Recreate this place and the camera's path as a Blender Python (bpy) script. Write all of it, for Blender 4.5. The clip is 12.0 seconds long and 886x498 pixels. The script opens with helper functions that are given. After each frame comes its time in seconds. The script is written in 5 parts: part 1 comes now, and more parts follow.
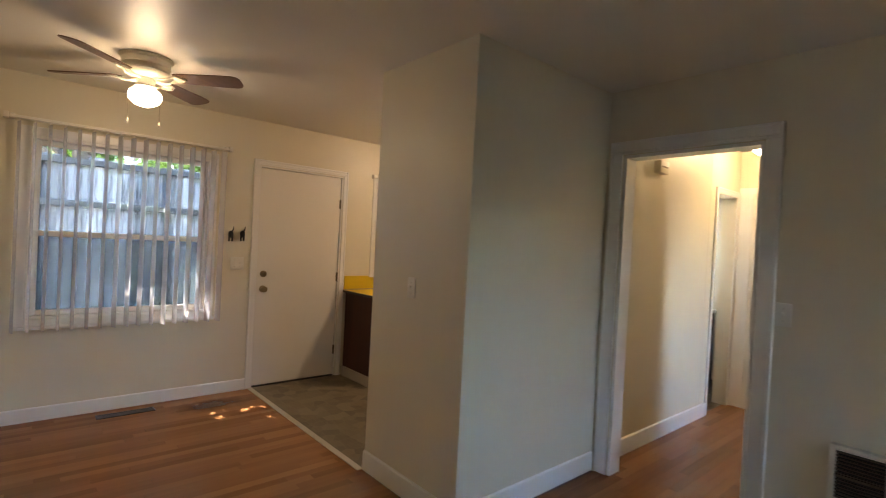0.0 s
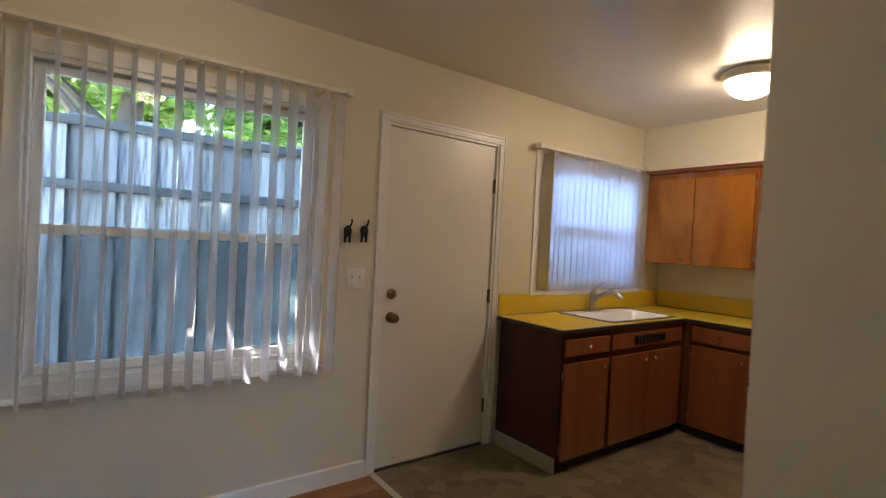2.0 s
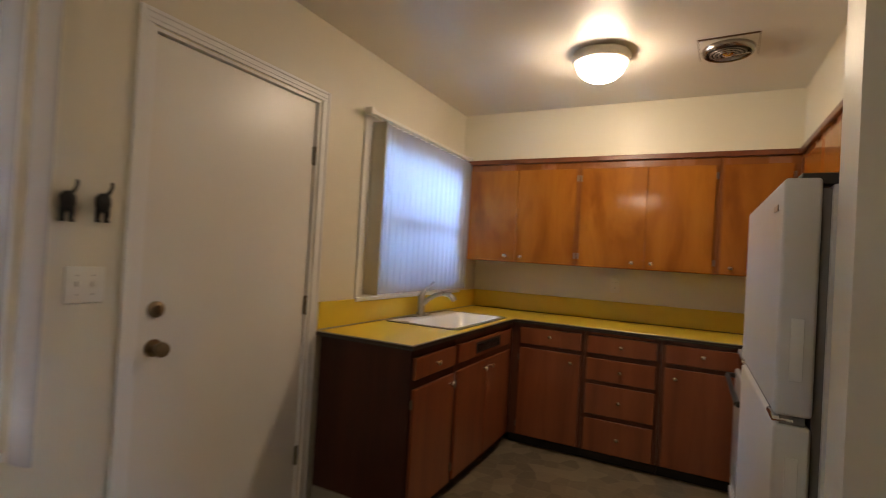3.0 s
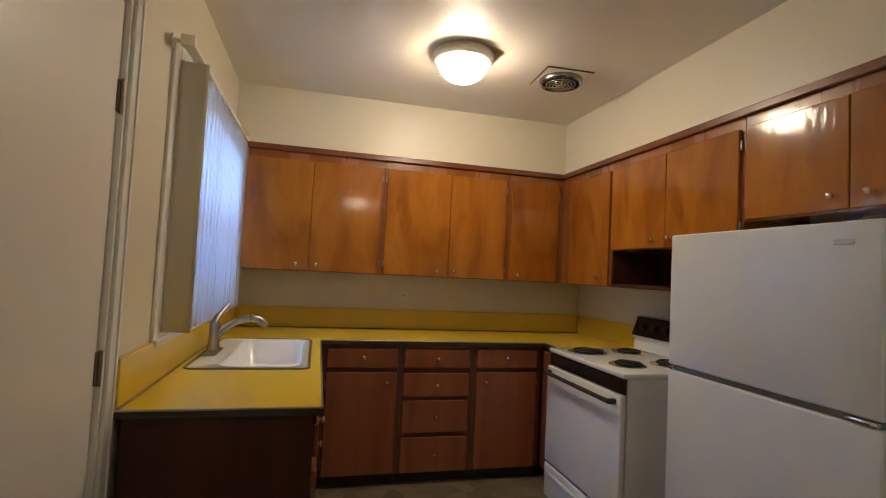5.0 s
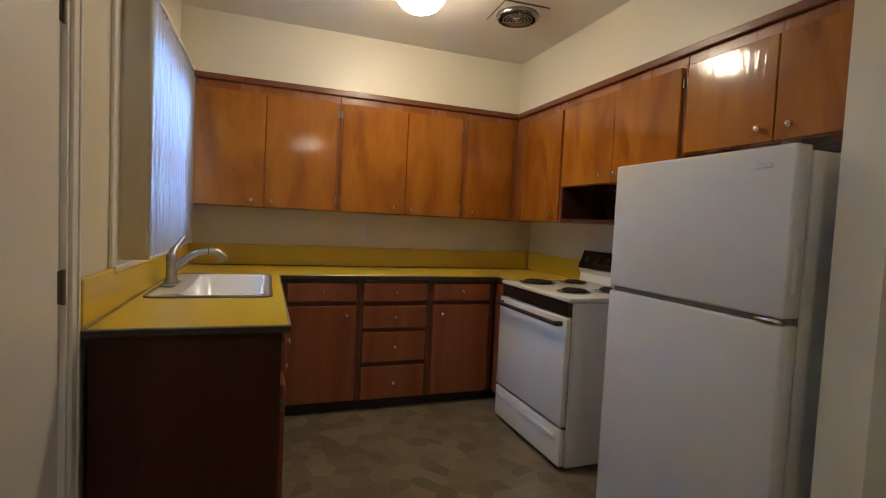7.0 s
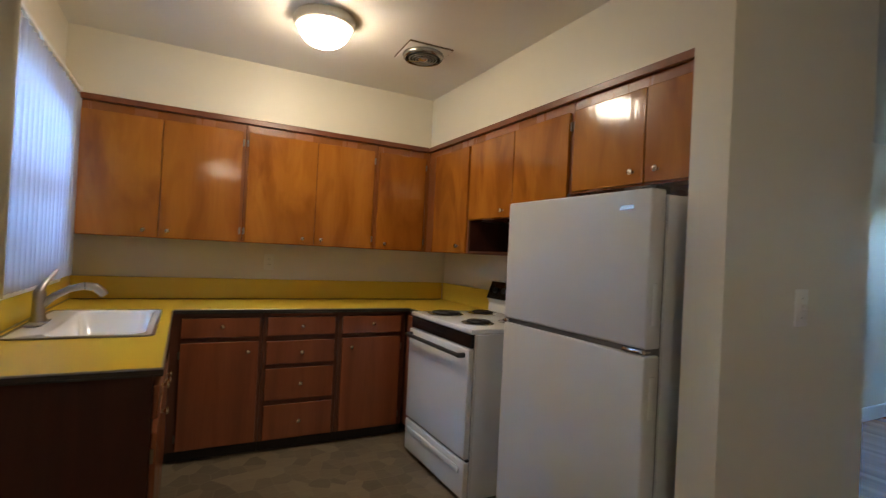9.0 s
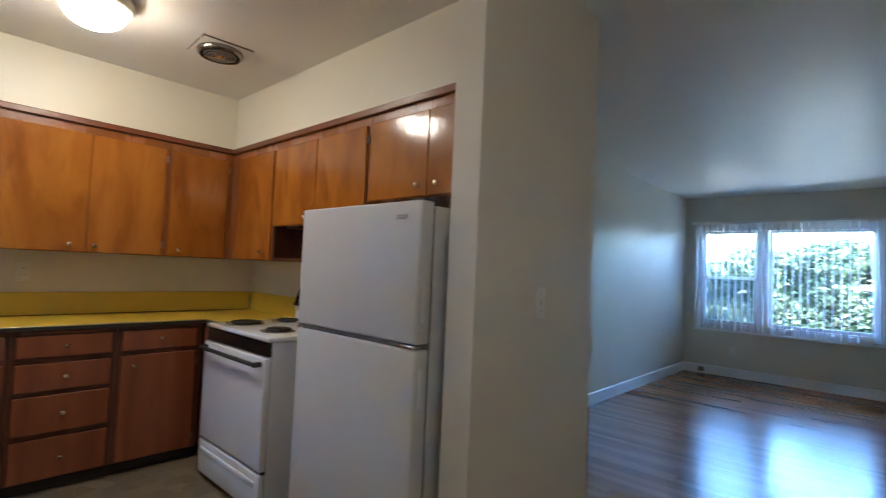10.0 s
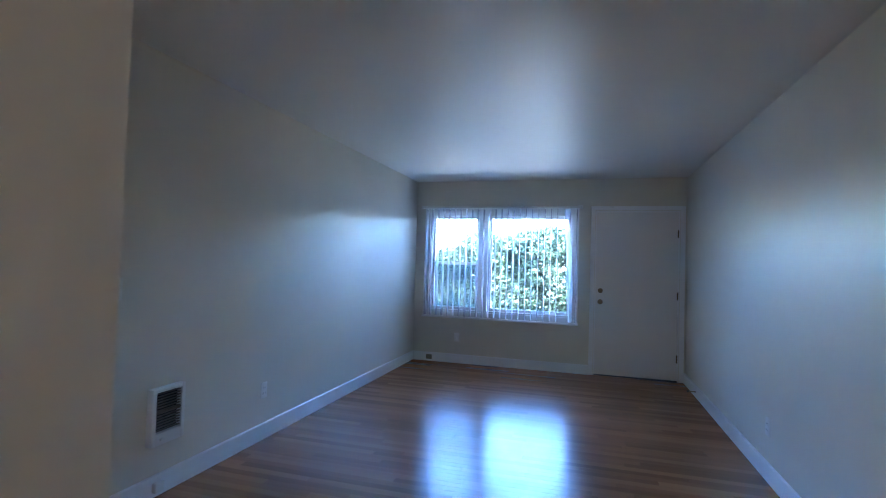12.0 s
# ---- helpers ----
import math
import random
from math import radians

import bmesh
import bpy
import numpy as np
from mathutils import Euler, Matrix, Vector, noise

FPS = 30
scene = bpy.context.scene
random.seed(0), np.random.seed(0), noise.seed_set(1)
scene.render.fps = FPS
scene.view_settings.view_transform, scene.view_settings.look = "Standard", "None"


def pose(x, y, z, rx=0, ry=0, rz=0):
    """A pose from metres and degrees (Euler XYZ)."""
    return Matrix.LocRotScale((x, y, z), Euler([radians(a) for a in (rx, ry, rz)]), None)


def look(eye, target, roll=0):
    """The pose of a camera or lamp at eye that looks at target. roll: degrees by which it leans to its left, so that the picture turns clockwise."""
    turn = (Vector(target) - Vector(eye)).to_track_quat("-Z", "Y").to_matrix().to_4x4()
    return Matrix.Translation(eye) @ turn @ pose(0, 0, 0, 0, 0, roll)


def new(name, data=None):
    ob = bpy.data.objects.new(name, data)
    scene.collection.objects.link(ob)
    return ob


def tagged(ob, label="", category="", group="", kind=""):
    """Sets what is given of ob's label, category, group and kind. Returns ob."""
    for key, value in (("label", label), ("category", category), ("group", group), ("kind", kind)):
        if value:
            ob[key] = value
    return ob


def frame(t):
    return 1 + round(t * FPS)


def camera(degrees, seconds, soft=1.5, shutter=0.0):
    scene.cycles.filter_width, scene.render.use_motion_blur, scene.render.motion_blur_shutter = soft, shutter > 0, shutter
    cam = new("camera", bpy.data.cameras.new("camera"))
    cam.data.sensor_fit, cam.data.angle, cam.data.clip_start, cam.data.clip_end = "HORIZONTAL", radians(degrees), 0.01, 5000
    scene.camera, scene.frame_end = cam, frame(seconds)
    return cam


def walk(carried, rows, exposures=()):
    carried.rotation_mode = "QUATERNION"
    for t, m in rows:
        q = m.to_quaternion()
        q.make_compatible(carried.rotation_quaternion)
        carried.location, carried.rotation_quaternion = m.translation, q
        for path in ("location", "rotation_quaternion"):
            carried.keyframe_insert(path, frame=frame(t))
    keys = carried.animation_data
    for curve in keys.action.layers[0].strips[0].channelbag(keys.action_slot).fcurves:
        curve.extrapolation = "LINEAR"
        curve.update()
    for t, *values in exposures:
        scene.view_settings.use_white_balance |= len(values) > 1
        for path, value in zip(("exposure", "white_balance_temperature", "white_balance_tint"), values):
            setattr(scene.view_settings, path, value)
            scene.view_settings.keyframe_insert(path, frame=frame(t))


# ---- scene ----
cam = camera(84.5, 12.0, soft=1.0, shutter=0.3)
PATH = [
    (0, (-1.633, -4.494, 1.422), (-0.324, -2.982, 1.398), 3.0),
    (0.5, (-1.624, -4.043, 1.433), (-0.389, -2.47, 1.408), 3.2),
    (1, (-1.569, -3.472, 1.409), (-0.395, -1.853, 1.384), 3.1),
    (1.5, (-1.542, -3.002, 1.379), (-0.381, -1.374, 1.358), 3.0),
    (2, (-1.383, -2.487, 1.376), (-0.206, -0.87, 1.344), 3.0),
    (2.5, (-1.223, -2.098, 1.325), (0.104, -0.602, 1.314), 3.1),
    (3, (-1.022, -1.708, 1.306), (0.755, -0.791, 1.332), 3.4),
    (3.5, (-0.891, -1.313, 1.305), (1.052, -0.842, 1.351), 3.6),
    (5.3, (-0.666, -0.506, 1.327), (1.25, -1.071, 1.418), 2.8),
    (5.5, (-0.692, -0.498, 1.326), (1.218, -1.085, 1.414), 2.8),
    (6, (-0.728, -0.507, 1.311), (1.168, -1.14, 1.391), 2.9),
    (6.5, (-0.733, -0.505, 1.269), (1.154, -1.167, 1.268), 3.0),
    (8.3, (-0.758, -0.551, 1.223), (1.091, -1.262, 0.95), 2.5),
    (8.5, (-0.759, -0.562, 1.226), (1.082, -1.32, 1.031), 3.2),
    (9, (-0.804, -0.632, 1.277), (0.964, -1.566, 1.297), 2.9),
    (9.5, (-0.869, -0.666, 1.292), (0.753, -1.834, 1.363), 2.7),
    (10, (-0.966, -0.717, 1.274), (0.389, -2.186, 1.36), 2.5),
    (10.5, (-1.076, -0.787, 1.28), (-0.007, -2.475, 1.363), 2.2),
    (11, (-1.167, -1.075, 1.293), (-0.405, -2.923, 1.367), 1.6),
    (11.5, (-1.132, -1.441, 1.323), (-0.524, -3.346, 1.379), 1.6),
    (12, (-1.03, -1.886, 1.336), (-0.468, -3.804, 1.393), 1.7),
]
EXPOSURES = [(0, 5.8, 7450, 18), (1.5, 5.52, 6850, 13), (2.4, 5.55, 6350, 11), (3.1, 5.48, 6450, 14), (6, 5.5, 6050, 9), (9, 5.55, 5900, 9), (9.5, 5.75, 5600, 9), (10.2, 5.68, 5300, 9), (11, 5.68, 5170, 14), (12, 5.83, 5000, 16)]
walk(cam, [(t, look(eye, target, roll)) for t, eye, target, roll in PATH], EXPOSURES)

# ---- world and sun ----
world = bpy.data.worlds.new("sky_world")
scene.world = world
world.use_nodes = True
wn = world.node_tree
wn.nodes.clear()
sky = wn.nodes.new("ShaderNodeTexSky")
sky.sky_type, sky.sun_disc = "NISHITA", False
SUN_ELEV, SUN_AZ = 53.6, -36.0          # degrees; azimuth from +y towards +x
sky.sun_elevation, sky.sun_rotation = radians(SUN_ELEV), radians(SUN_AZ)
sky.dust_density, sky.ozone_density = 0.2, 3.8
bg = wn.nodes.new("ShaderNodeBackground")
bg.inputs["Strength"].default_value = 0.15
wout = wn.nodes.new("ShaderNodeOutputWorld")
wn.links.new(sky.outputs[0], bg.inputs[0])
wn.links.new(bg.outputs[0], wout.inputs[0])
sun = new("sun", bpy.data.lights.new("sun", "SUN"))
sun.data.energy, sun.data.angle, sun.data.color = 3.0, radians(0.5), (1.0, 0.95, 0.86)
sd = Vector((math.sin(radians(SUN_AZ)) * math.cos(radians(SUN_ELEV)), math.cos(radians(SUN_AZ)) * math.cos(radians(SUN_ELEV)), math.sin(radians(SUN_ELEV))))
sun.matrix_world = look(sd * 30, (0, 0, 0))
FAN_GLOW, KITCHEN_GLOW, HALL_GLOW = 0.74, 1.52, 1.15
LAMP_COLOUR = (1.0, 0.79, 0.53, 1)

# ---- materials ----


def mat(name, colour, rough=0.5, metal=0.0, spec=0.5, coat=0.0):
    m = bpy.data.materials.new(name)
    m.use_nodes = True
    b = m.node_tree.nodes["Principled BSDF"]
    b.inputs["Base Color"].default_value = (*colour, 1)
    b.inputs["Roughness"].default_value, b.inputs["Metallic"].default_value = rough, metal
    b.inputs["Specular IOR Level"].default_value = spec
    b.inputs["Coat Weight"].default_value = coat
    return m


def node(m, kind, **inputs):
    n = m.node_tree.nodes.new(kind)
    for k, v in inputs.items():
        n.inputs[k].default_value = v
    return n


def link(m, a, b):
    m.node_tree.links.new(a, b)


def coords(m, scale=(1, 1, 1), turn=(0, 0, 0)):
    """World-size coordinates from the object's own space."""
    tc = node(m, "ShaderNodeTexCoord")
    mp = node(m, "ShaderNodeMapping")
    mp.inputs["Scale"].default_value, mp.inputs["Rotation"].default_value = scale, turn
    link(m, tc.outputs["Object"], mp.inputs["Vector"])
    return mp.outputs["Vector"]


def noise_tex(m, vec, scale, detail=4.0, rough=0.55, dist=0.0):
    n = node(m, "ShaderNodeTexNoise")
    n.inputs["Scale"].default_value, n.inputs["Detail"].default_value = scale, detail
    n.inputs["Roughness"].default_value, n.inputs["Distortion"].default_value = rough, dist
    link(m, vec, n.inputs["Vector"])
    return n.outputs["Fac"]


def ramp(m, fac, stops):
    r = node(m, "ShaderNodeValToRGB")
    e = r.color_ramp.elements
    while len(e) < len(stops):
        e.new(0.5)
    for k, (p, c) in zip(e, stops):
        k.position, k.color = p, (*c, 1)
    link(m, fac, r.inputs["Fac"])
    return r.outputs["Color"]


def mixc(m, fac, a, b, mode="MIX"):
    n = node(m, "ShaderNodeMix")
    n.data_type, n.blend_type = "RGBA", mode
    for sock, v in ((n.inputs[0], fac), (n.inputs[6], a), (n.inputs[7], b)):
        if isinstance(v, (int, float)):
            sock.default_value = v
        elif isinstance(v, tuple):
            sock.default_value = (*v, 1) if len(v) == 3 else v
        else:
            link(m, v, sock)
    return n.outputs[2]


def math_node(m, op, a, b=0.0, c=0.0):
    n = node(m, "ShaderNodeMath")
    n.operation = op
    for sock, v in zip(n.inputs, (a, b, c)):
        if isinstance(v, (int, float)):
            sock.default_value = v
        else:
            link(m, v, sock)
    return n.outputs[0]


def bump(m, height, strength=0.2, dist=0.002):
    n = node(m, "ShaderNodeBump")
    n.inputs["Strength"].default_value, n.inputs["Distance"].default_value = strength, dist
    link(m, height, n.inputs["Height"])
    link(m, n.outputs[0], m.node_tree.nodes["Principled BSDF"].inputs["Normal"])


def base(m, colour=None, rough=None):
    b = m.node_tree.nodes["Principled BSDF"]
    if colour is not None:
        link(m, colour, b.inputs["Base Color"])
    if rough is not None:
        link(m, rough, b.inputs["Roughness"])


def spread(m, fac, lo, hi):
    n = node(m, "ShaderNodeMapRange")
    n.inputs["To Min"].default_value, n.inputs["To Max"].default_value = lo, hi
    link(m, fac, n.inputs["Value"])
    return n.outputs[0]


def paint(name, c, rough=0.4, vary=0.05, tex=0.25):
    """Rolled wall paint: faint blotches, orange-peel relief, uneven sheen."""
    m = mat(name, c, rough)
    v = coords(m)
    big = noise_tex(m, v, 1.3, 3)
    fine = noise_tex(m, v, 170, 2)
    base(m, mixc(m, big, tuple(x * (1 - vary) for x in c), tuple(min(1, x * (1 + vary)) for x in c)), spread(m, noise_tex(m, v, 5, 3), rough - 0.06, rough + 0.06))
    bump(m, math_node(m, "ADD", fine, math_node(m, "MULTIPLY", noise_tex(m, v, 30, 2), 1.5)), tex, 0.0012)
    return m


def wood(name, dark, mid, light, along="z", rough=0.25, coat=0.4, scale=1.0, per_object=0.0):
    m = mat(name, mid, rough, coat=coat)
    m.node_tree.nodes["Principled BSDF"].inputs["Coat Roughness"].default_value = 0.07
    s = {"x": (1.2, 14, 14), "y": (14, 1.2, 14), "z": (14, 14, 1.2)}[along]
    v = coords(m, tuple(k * scale for k in s))
    if per_object:
        oi = node(m, "ShaderNodeObjectInfo")
        geo = node(m, "ShaderNodeNewGeometry")
        rnd = math_node(m, "FRACT", math_node(m, "ADD", oi.outputs["Random"], geo.outputs["Random Per Island"]))
        add = node(m, "ShaderNodeVectorMath")
        add.operation = "ADD"
        cmb = node(m, "ShaderNodeCombineXYZ")
        for i in range(3):
            link(m, math_node(m, "MULTIPLY", rnd, 37.0 + 11 * i), cmb.inputs[i])
        link(m, v, add.inputs[0])
        link(m, cmb.outputs[0], add.inputs[1])
        v = add.outputs[0]
    grain = noise_tex(m, v, 1.0, 6, 0.6, 0.6)
    fine = noise_tex(m, v, 9.0, 3, 0.6)
    c = ramp(m, grain, [(0.12, dark), (0.5, mid), (0.88, light)] if per_object else [(0.28, dark), (0.5, mid), (0.74, light)])
    c = mixc(m, 0.12, c, ramp(m, fine, [(0.35, dark), (0.65, light)]))
    if per_object:
        c = mixc(m, per_object, c, ramp(m, rnd, [(0.0, dark), (0.45, mid), (1.0, light)]))
    base(m, c, spread(m, grain, rough - 0.04, rough + 0.08))
    bump(m, fine, 0.06, 0.001)
    return m


def glow(name, colour, strength):
    m = bpy.data.materials.new(name)
    m.use_nodes = True
    m.node_tree.nodes.clear()
    e = node(m, "ShaderNodeEmission")
    e.inputs["Color"].default_value, e.inputs["Strength"].default_value = colour, strength
    o = node(m, "ShaderNodeOutputMaterial")
    link(m, e.outputs[0], o.inputs[0])
    return m


def translucent(name, c, share=0.45, rough=0.5):
    """Thin slat that lets some light through."""
    m = mat(name, c, rough, spec=0.3)
    t = node(m, "ShaderNodeBsdfTranslucent")
    t.inputs["Color"].default_value = (*c, 1)
    mx = node(m, "ShaderNodeMixShader")
    mx.inputs[0].default_value = share
    link(m, m.node_tree.nodes["Principled BSDF"].outputs[0], mx.inputs[1])
    link(m, t.outputs[0], mx.inputs[2])
    link(m, mx.outputs[0], m.node_tree.nodes["Material Output"].inputs[0])
    return m


def clear_glass(name):
    m = bpy.data.materials.new(name)
    m.use_nodes = True
    m.node_tree.nodes.clear()
    t = node(m, "ShaderNodeBsdfTransparent")
    t.inputs["Color"].default_value = (0.93, 0.96, 0.96, 1)
    g = node(m, "ShaderNodeBsdfGlossy")
    g.inputs["Roughness"].default_value = 0.02
    f = node(m, "ShaderNodeFresnel")
    f.inputs["IOR"].default_value = 1.35
    mx = node(m, "ShaderNodeMixShader")
    o = node(m, "ShaderNodeOutputMaterial")
    link(m, f.outputs[0], mx.inputs[0])
    link(m, t.outputs[0], mx.inputs[1])
    link(m, g.outputs[0], mx.inputs[2])
    link(m, mx.outputs[0], o.inputs[0])
    return m


M_WALL = paint("cream_wall_paint", (0.72, 0.67, 0.545), 0.42)
M_CEIL = paint("ceiling_paint", (0.74, 0.71, 0.64), 0.38, 0.03, 0.35)
M_TRIM = paint("white_trim_paint", (0.83, 0.82, 0.80), 0.3, 0.03, 0.1)
M_DOOR = paint("door_paint", (0.80, 0.775, 0.73), 0.33, 0.03, 0.12)
M_HONEY = wood("honey_birch", (0.24, 0.072, 0.008), (0.36, 0.124, 0.012), (0.47, 0.185, 0.021), "z", 0.22, 0.7, 0.4, 0.3)
_b = M_HONEY.node_tree.nodes["Principled BSDF"]
_b.inputs["Specular IOR Level"].default_value = 0.12
_b.inputs["Coat Roughness"].default_value = 0.085
_v = coords(M_HONEY, (3.2, 3.2, 0.9))
_fig = noise_tex(M_HONEY, _v, 1.6, 3, 0.5, 1.2)
_c = _b.inputs["Base Color"].links[0].from_socket
link(M_HONEY, mixc(M_HONEY, ramp(M_HONEY, _fig, [(0.40, (0, 0, 0)), (0.68, (0.75, 0.75, 0.75))]), _c, (0.20, 0.052, 0.006)), _b.inputs["Base Color"])
_w = noise_tex(M_HONEY, coords(M_HONEY, (30, 30, 5)), 1.0, 3, 0.6)
_bn = node(M_HONEY, "ShaderNodeBump")
_bn.inputs["Strength"].default_value, _bn.inputs["Distance"].default_value = 0.6, 0.002
link(M_HONEY, _w, _bn.inputs["Height"])
link(M_HONEY, _bn.outputs[0], _b.inputs["Coat Normal"])
M_HONEYX = wood("honey_birch_rail", (0.20, 0.062, 0.013), (0.25, 0.08, 0.017), (0.30, 0.10, 0.022), "z", 0.25, 0.4, 0.3)
M_BROWN = wood("red_brown_ply", (0.16, 0.043, 0.016), (0.225, 0.064, 0.024), (0.285, 0.088, 0.033), "z", 0.3, 0.3, 0.6)
# dark stain of end panel and vanity; also stands for the niche's shade
M_DARK = wood("dark_stained_ply_niche_shade", (0.036, 0.0105, 0.006), (0.052, 0.0155, 0.0085), (0.074, 0.0225, 0.011), "z", 0.45, 0.04, 0.6)
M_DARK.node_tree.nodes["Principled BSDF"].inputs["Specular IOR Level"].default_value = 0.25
M_FRAME = wood("dark_face_frame", (0.07, 0.022, 0.012), (0.10, 0.033, 0.017), (0.14, 0.05, 0.024), "z", 0.35, 0.2, 0.6)
M_OAK = wood("oak_strip", (0.165, 0.062, 0.023), (0.27, 0.115, 0.044), (0.365, 0.175, 0.072), "x", 0.22, 0.05, 0.55, 0.55)
M_OAK.node_tree.nodes["Principled BSDF"].inputs["Specular IOR Level"].default_value = 0.27
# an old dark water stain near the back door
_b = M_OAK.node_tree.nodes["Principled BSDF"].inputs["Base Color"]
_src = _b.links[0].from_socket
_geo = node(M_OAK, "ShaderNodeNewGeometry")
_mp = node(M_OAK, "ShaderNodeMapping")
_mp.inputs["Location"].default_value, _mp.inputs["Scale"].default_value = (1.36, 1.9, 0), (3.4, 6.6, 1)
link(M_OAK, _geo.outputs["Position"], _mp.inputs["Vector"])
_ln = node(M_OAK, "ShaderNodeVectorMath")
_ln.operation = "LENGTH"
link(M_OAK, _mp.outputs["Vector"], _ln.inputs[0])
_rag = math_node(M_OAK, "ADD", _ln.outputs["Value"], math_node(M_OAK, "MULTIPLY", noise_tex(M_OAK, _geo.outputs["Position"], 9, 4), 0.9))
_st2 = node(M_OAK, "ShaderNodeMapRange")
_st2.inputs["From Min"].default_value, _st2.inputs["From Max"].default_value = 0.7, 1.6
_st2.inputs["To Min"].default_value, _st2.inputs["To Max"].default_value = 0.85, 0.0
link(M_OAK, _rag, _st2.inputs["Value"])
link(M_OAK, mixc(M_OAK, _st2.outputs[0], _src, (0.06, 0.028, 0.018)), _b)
M_OAKSUB = mat("board_gap", (0.14, 0.06, 0.03), 0.8)
M_KICK = mat("black_rubber_kick", (0.02, 0.017, 0.015), 0.6)
M_GREYVINYL = paint("grey_vinyl_base", (0.33, 0.31, 0.27), 0.5, 0.06, 0.1)
M_YELLOW = mat("yellow_laminate", (0.62, 0.43, 0.035), 0.26, spec=0.5)
_v = coords(M_YELLOW)
base(M_YELLOW, mixc(M_YELLOW, noise_tex(M_YELLOW, _v, 260, 3), (0.66, 0.465, 0.034), (0.72, 0.51, 0.04)), spread(M_YELLOW, noise_tex(M_YELLOW, _v, 2.5, 2), 0.29, 0.32))
M_EDGE = mat("ribbed_metal_edge", (0.45, 0.42, 0.37), 0.33, 0.9)
M_BAND = mat("dark_edge_band", (0.035, 0.028, 0.022), 0.5)
M_ALU = mat("worn_aluminium", (0.62, 0.60, 0.55), 0.45, 0.6)
M_STEEL = mat("brushed_nickel", (0.40, 0.385, 0.36), 0.27, 1.0)
_v = coords(M_STEEL, (3, 3, 60))
base(M_STEEL, None, spread(M_STEEL, noise_tex(M_STEEL, _v, 12, 3), 0.22, 0.42))
M_CHROME = mat("chrome", (0.75, 0.74, 0.72), 0.1, 1.0)
M_BRONZE = mat("tarnished_brass", (0.30, 0.23, 0.14), 0.36, 1.0)
M_DARKSTEEL = mat("aged_steel", (0.27, 0.25, 0.23), 0.24, 1.0)
# brown that stands for the shadow gap round the vent plate
M_GAPSHADE = mat("brown_gap_shade", (0.16, 0.10, 0.06), 0.35, 0.8)
M_HINGE = mat("painted_hinge", (0.20, 0.17, 0.13), 0.45, 0.7)
M_ENAMEL = mat("white_enamel", (0.74, 0.74, 0.72), 0.18, coat=0.3)
_v = coords(M_ENAMEL)
base(M_ENAMEL, mixc(M_ENAMEL, noise_tex(M_ENAMEL, _v, 2.5, 4), (0.70, 0.70, 0.675), (0.77, 0.77, 0.75)))
M_FRIDGE = mat("pebbled_white_steel", (0.74, 0.735, 0.72), 0.36)
_v = coords(M_FRIDGE)
base(M_FRIDGE, mixc(M_FRIDGE, noise_tex(M_FRIDGE, _v, 1.8, 3), (0.58, 0.57, 0.545), (0.63, 0.62, 0.595)))
bump(M_FRIDGE, noise_tex(M_FRIDGE, _v, 260, 2), 0.25, 0.001)
M_GASKET = mat("grey_gasket", (0.16, 0.155, 0.15), 0.6)
M_BLACK = mat("black_gloss", (0.012, 0.012, 0.013), 0.15)
M_MATT = mat("black_matt", (0.02, 0.02, 0.02), 0.55)
M_COIL = mat("burner_coil", (0.03, 0.028, 0.027), 0.5, 0.6)
M_PORC = mat("white_porcelain", (0.86, 0.865, 0.86), 0.12, coat=0.4)
M_PLATE = mat("white_plastic", (0.78, 0.755, 0.68), 0.37)
M_KNOB = mat("satin_brass_knob", (0.72, 0.62, 0.46), 0.22, 1.0)
M_IRON = mat("black_cast_iron", (0.015, 0.014, 0.014), 0.5, 0.3)
_v = coords(M_IRON)
bump(M_IRON, noise_tex(M_IRON, _v, 120, 3), 0.4, 0.001)
M_REGISTER = mat("brown_register", (0.045, 0.033, 0.025), 0.45, 0.6)
M_VANE = translucent("sheer_vane", (0.90, 0.895, 0.925), 0.66)
M_VANE_END = translucent("beige_vane", (0.70, 0.65, 0.53), 0.15)
_t = node(M_VANE, "ShaderNodeBsdfTransparent", Color=(0.93, 0.955, 0.995, 1))
_mx = node(M_VANE, "ShaderNodeMixShader")
_mx.inputs[0].default_value = 0.57
_o = M_VANE.node_tree.nodes["Material Output"].inputs[0]
link(M_VANE, _o.links[0].from_socket, _mx.inputs[1])
link(M_VANE, _t.outputs[0], _mx.inputs[2])
link(M_VANE, _mx.outputs[0], _o)
M_GLASS = clear_glass("window_glass")
M_SCREEN = mat("insect_mesh", (0.06, 0.10, 0.11), 0.7)
_t = node(M_SCREEN, "ShaderNodeBsdfTransparent")
_mx = node(M_SCREEN, "ShaderNodeMixShader")
_mx.inputs[0].default_value = 0.44
link(M_SCREEN, _t.outputs[0], _mx.inputs[1])
link(M_SCREEN, M_SCREEN.node_tree.nodes["Principled BSDF"].outputs[0], _mx.inputs[2])
link(M_SCREEN, _mx.outputs[0], M_SCREEN.node_tree.nodes["Material Output"].inputs[0])
M_FANLIGHT = glow("fan_globe_glow", LAMP_COLOUR, FAN_GLOW)
M_DOME = glow("dome_glow", LAMP_COLOUR, KITCHEN_GLOW)
M_HALLGLOW = glow("hall_dome_glow", (1.0, 0.74, 0.42, 1), HALL_GLOW)
M_BLADE = wood("fan_blade_walnut", (0.10, 0.05, 0.03), (0.16, 0.085, 0.05), (0.22, 0.12, 0.07), "x", 0.35, 0.2, 0.8)
M_FANWHITE = mat("fan_white_metal", (0.72, 0.68, 0.58), 0.3)
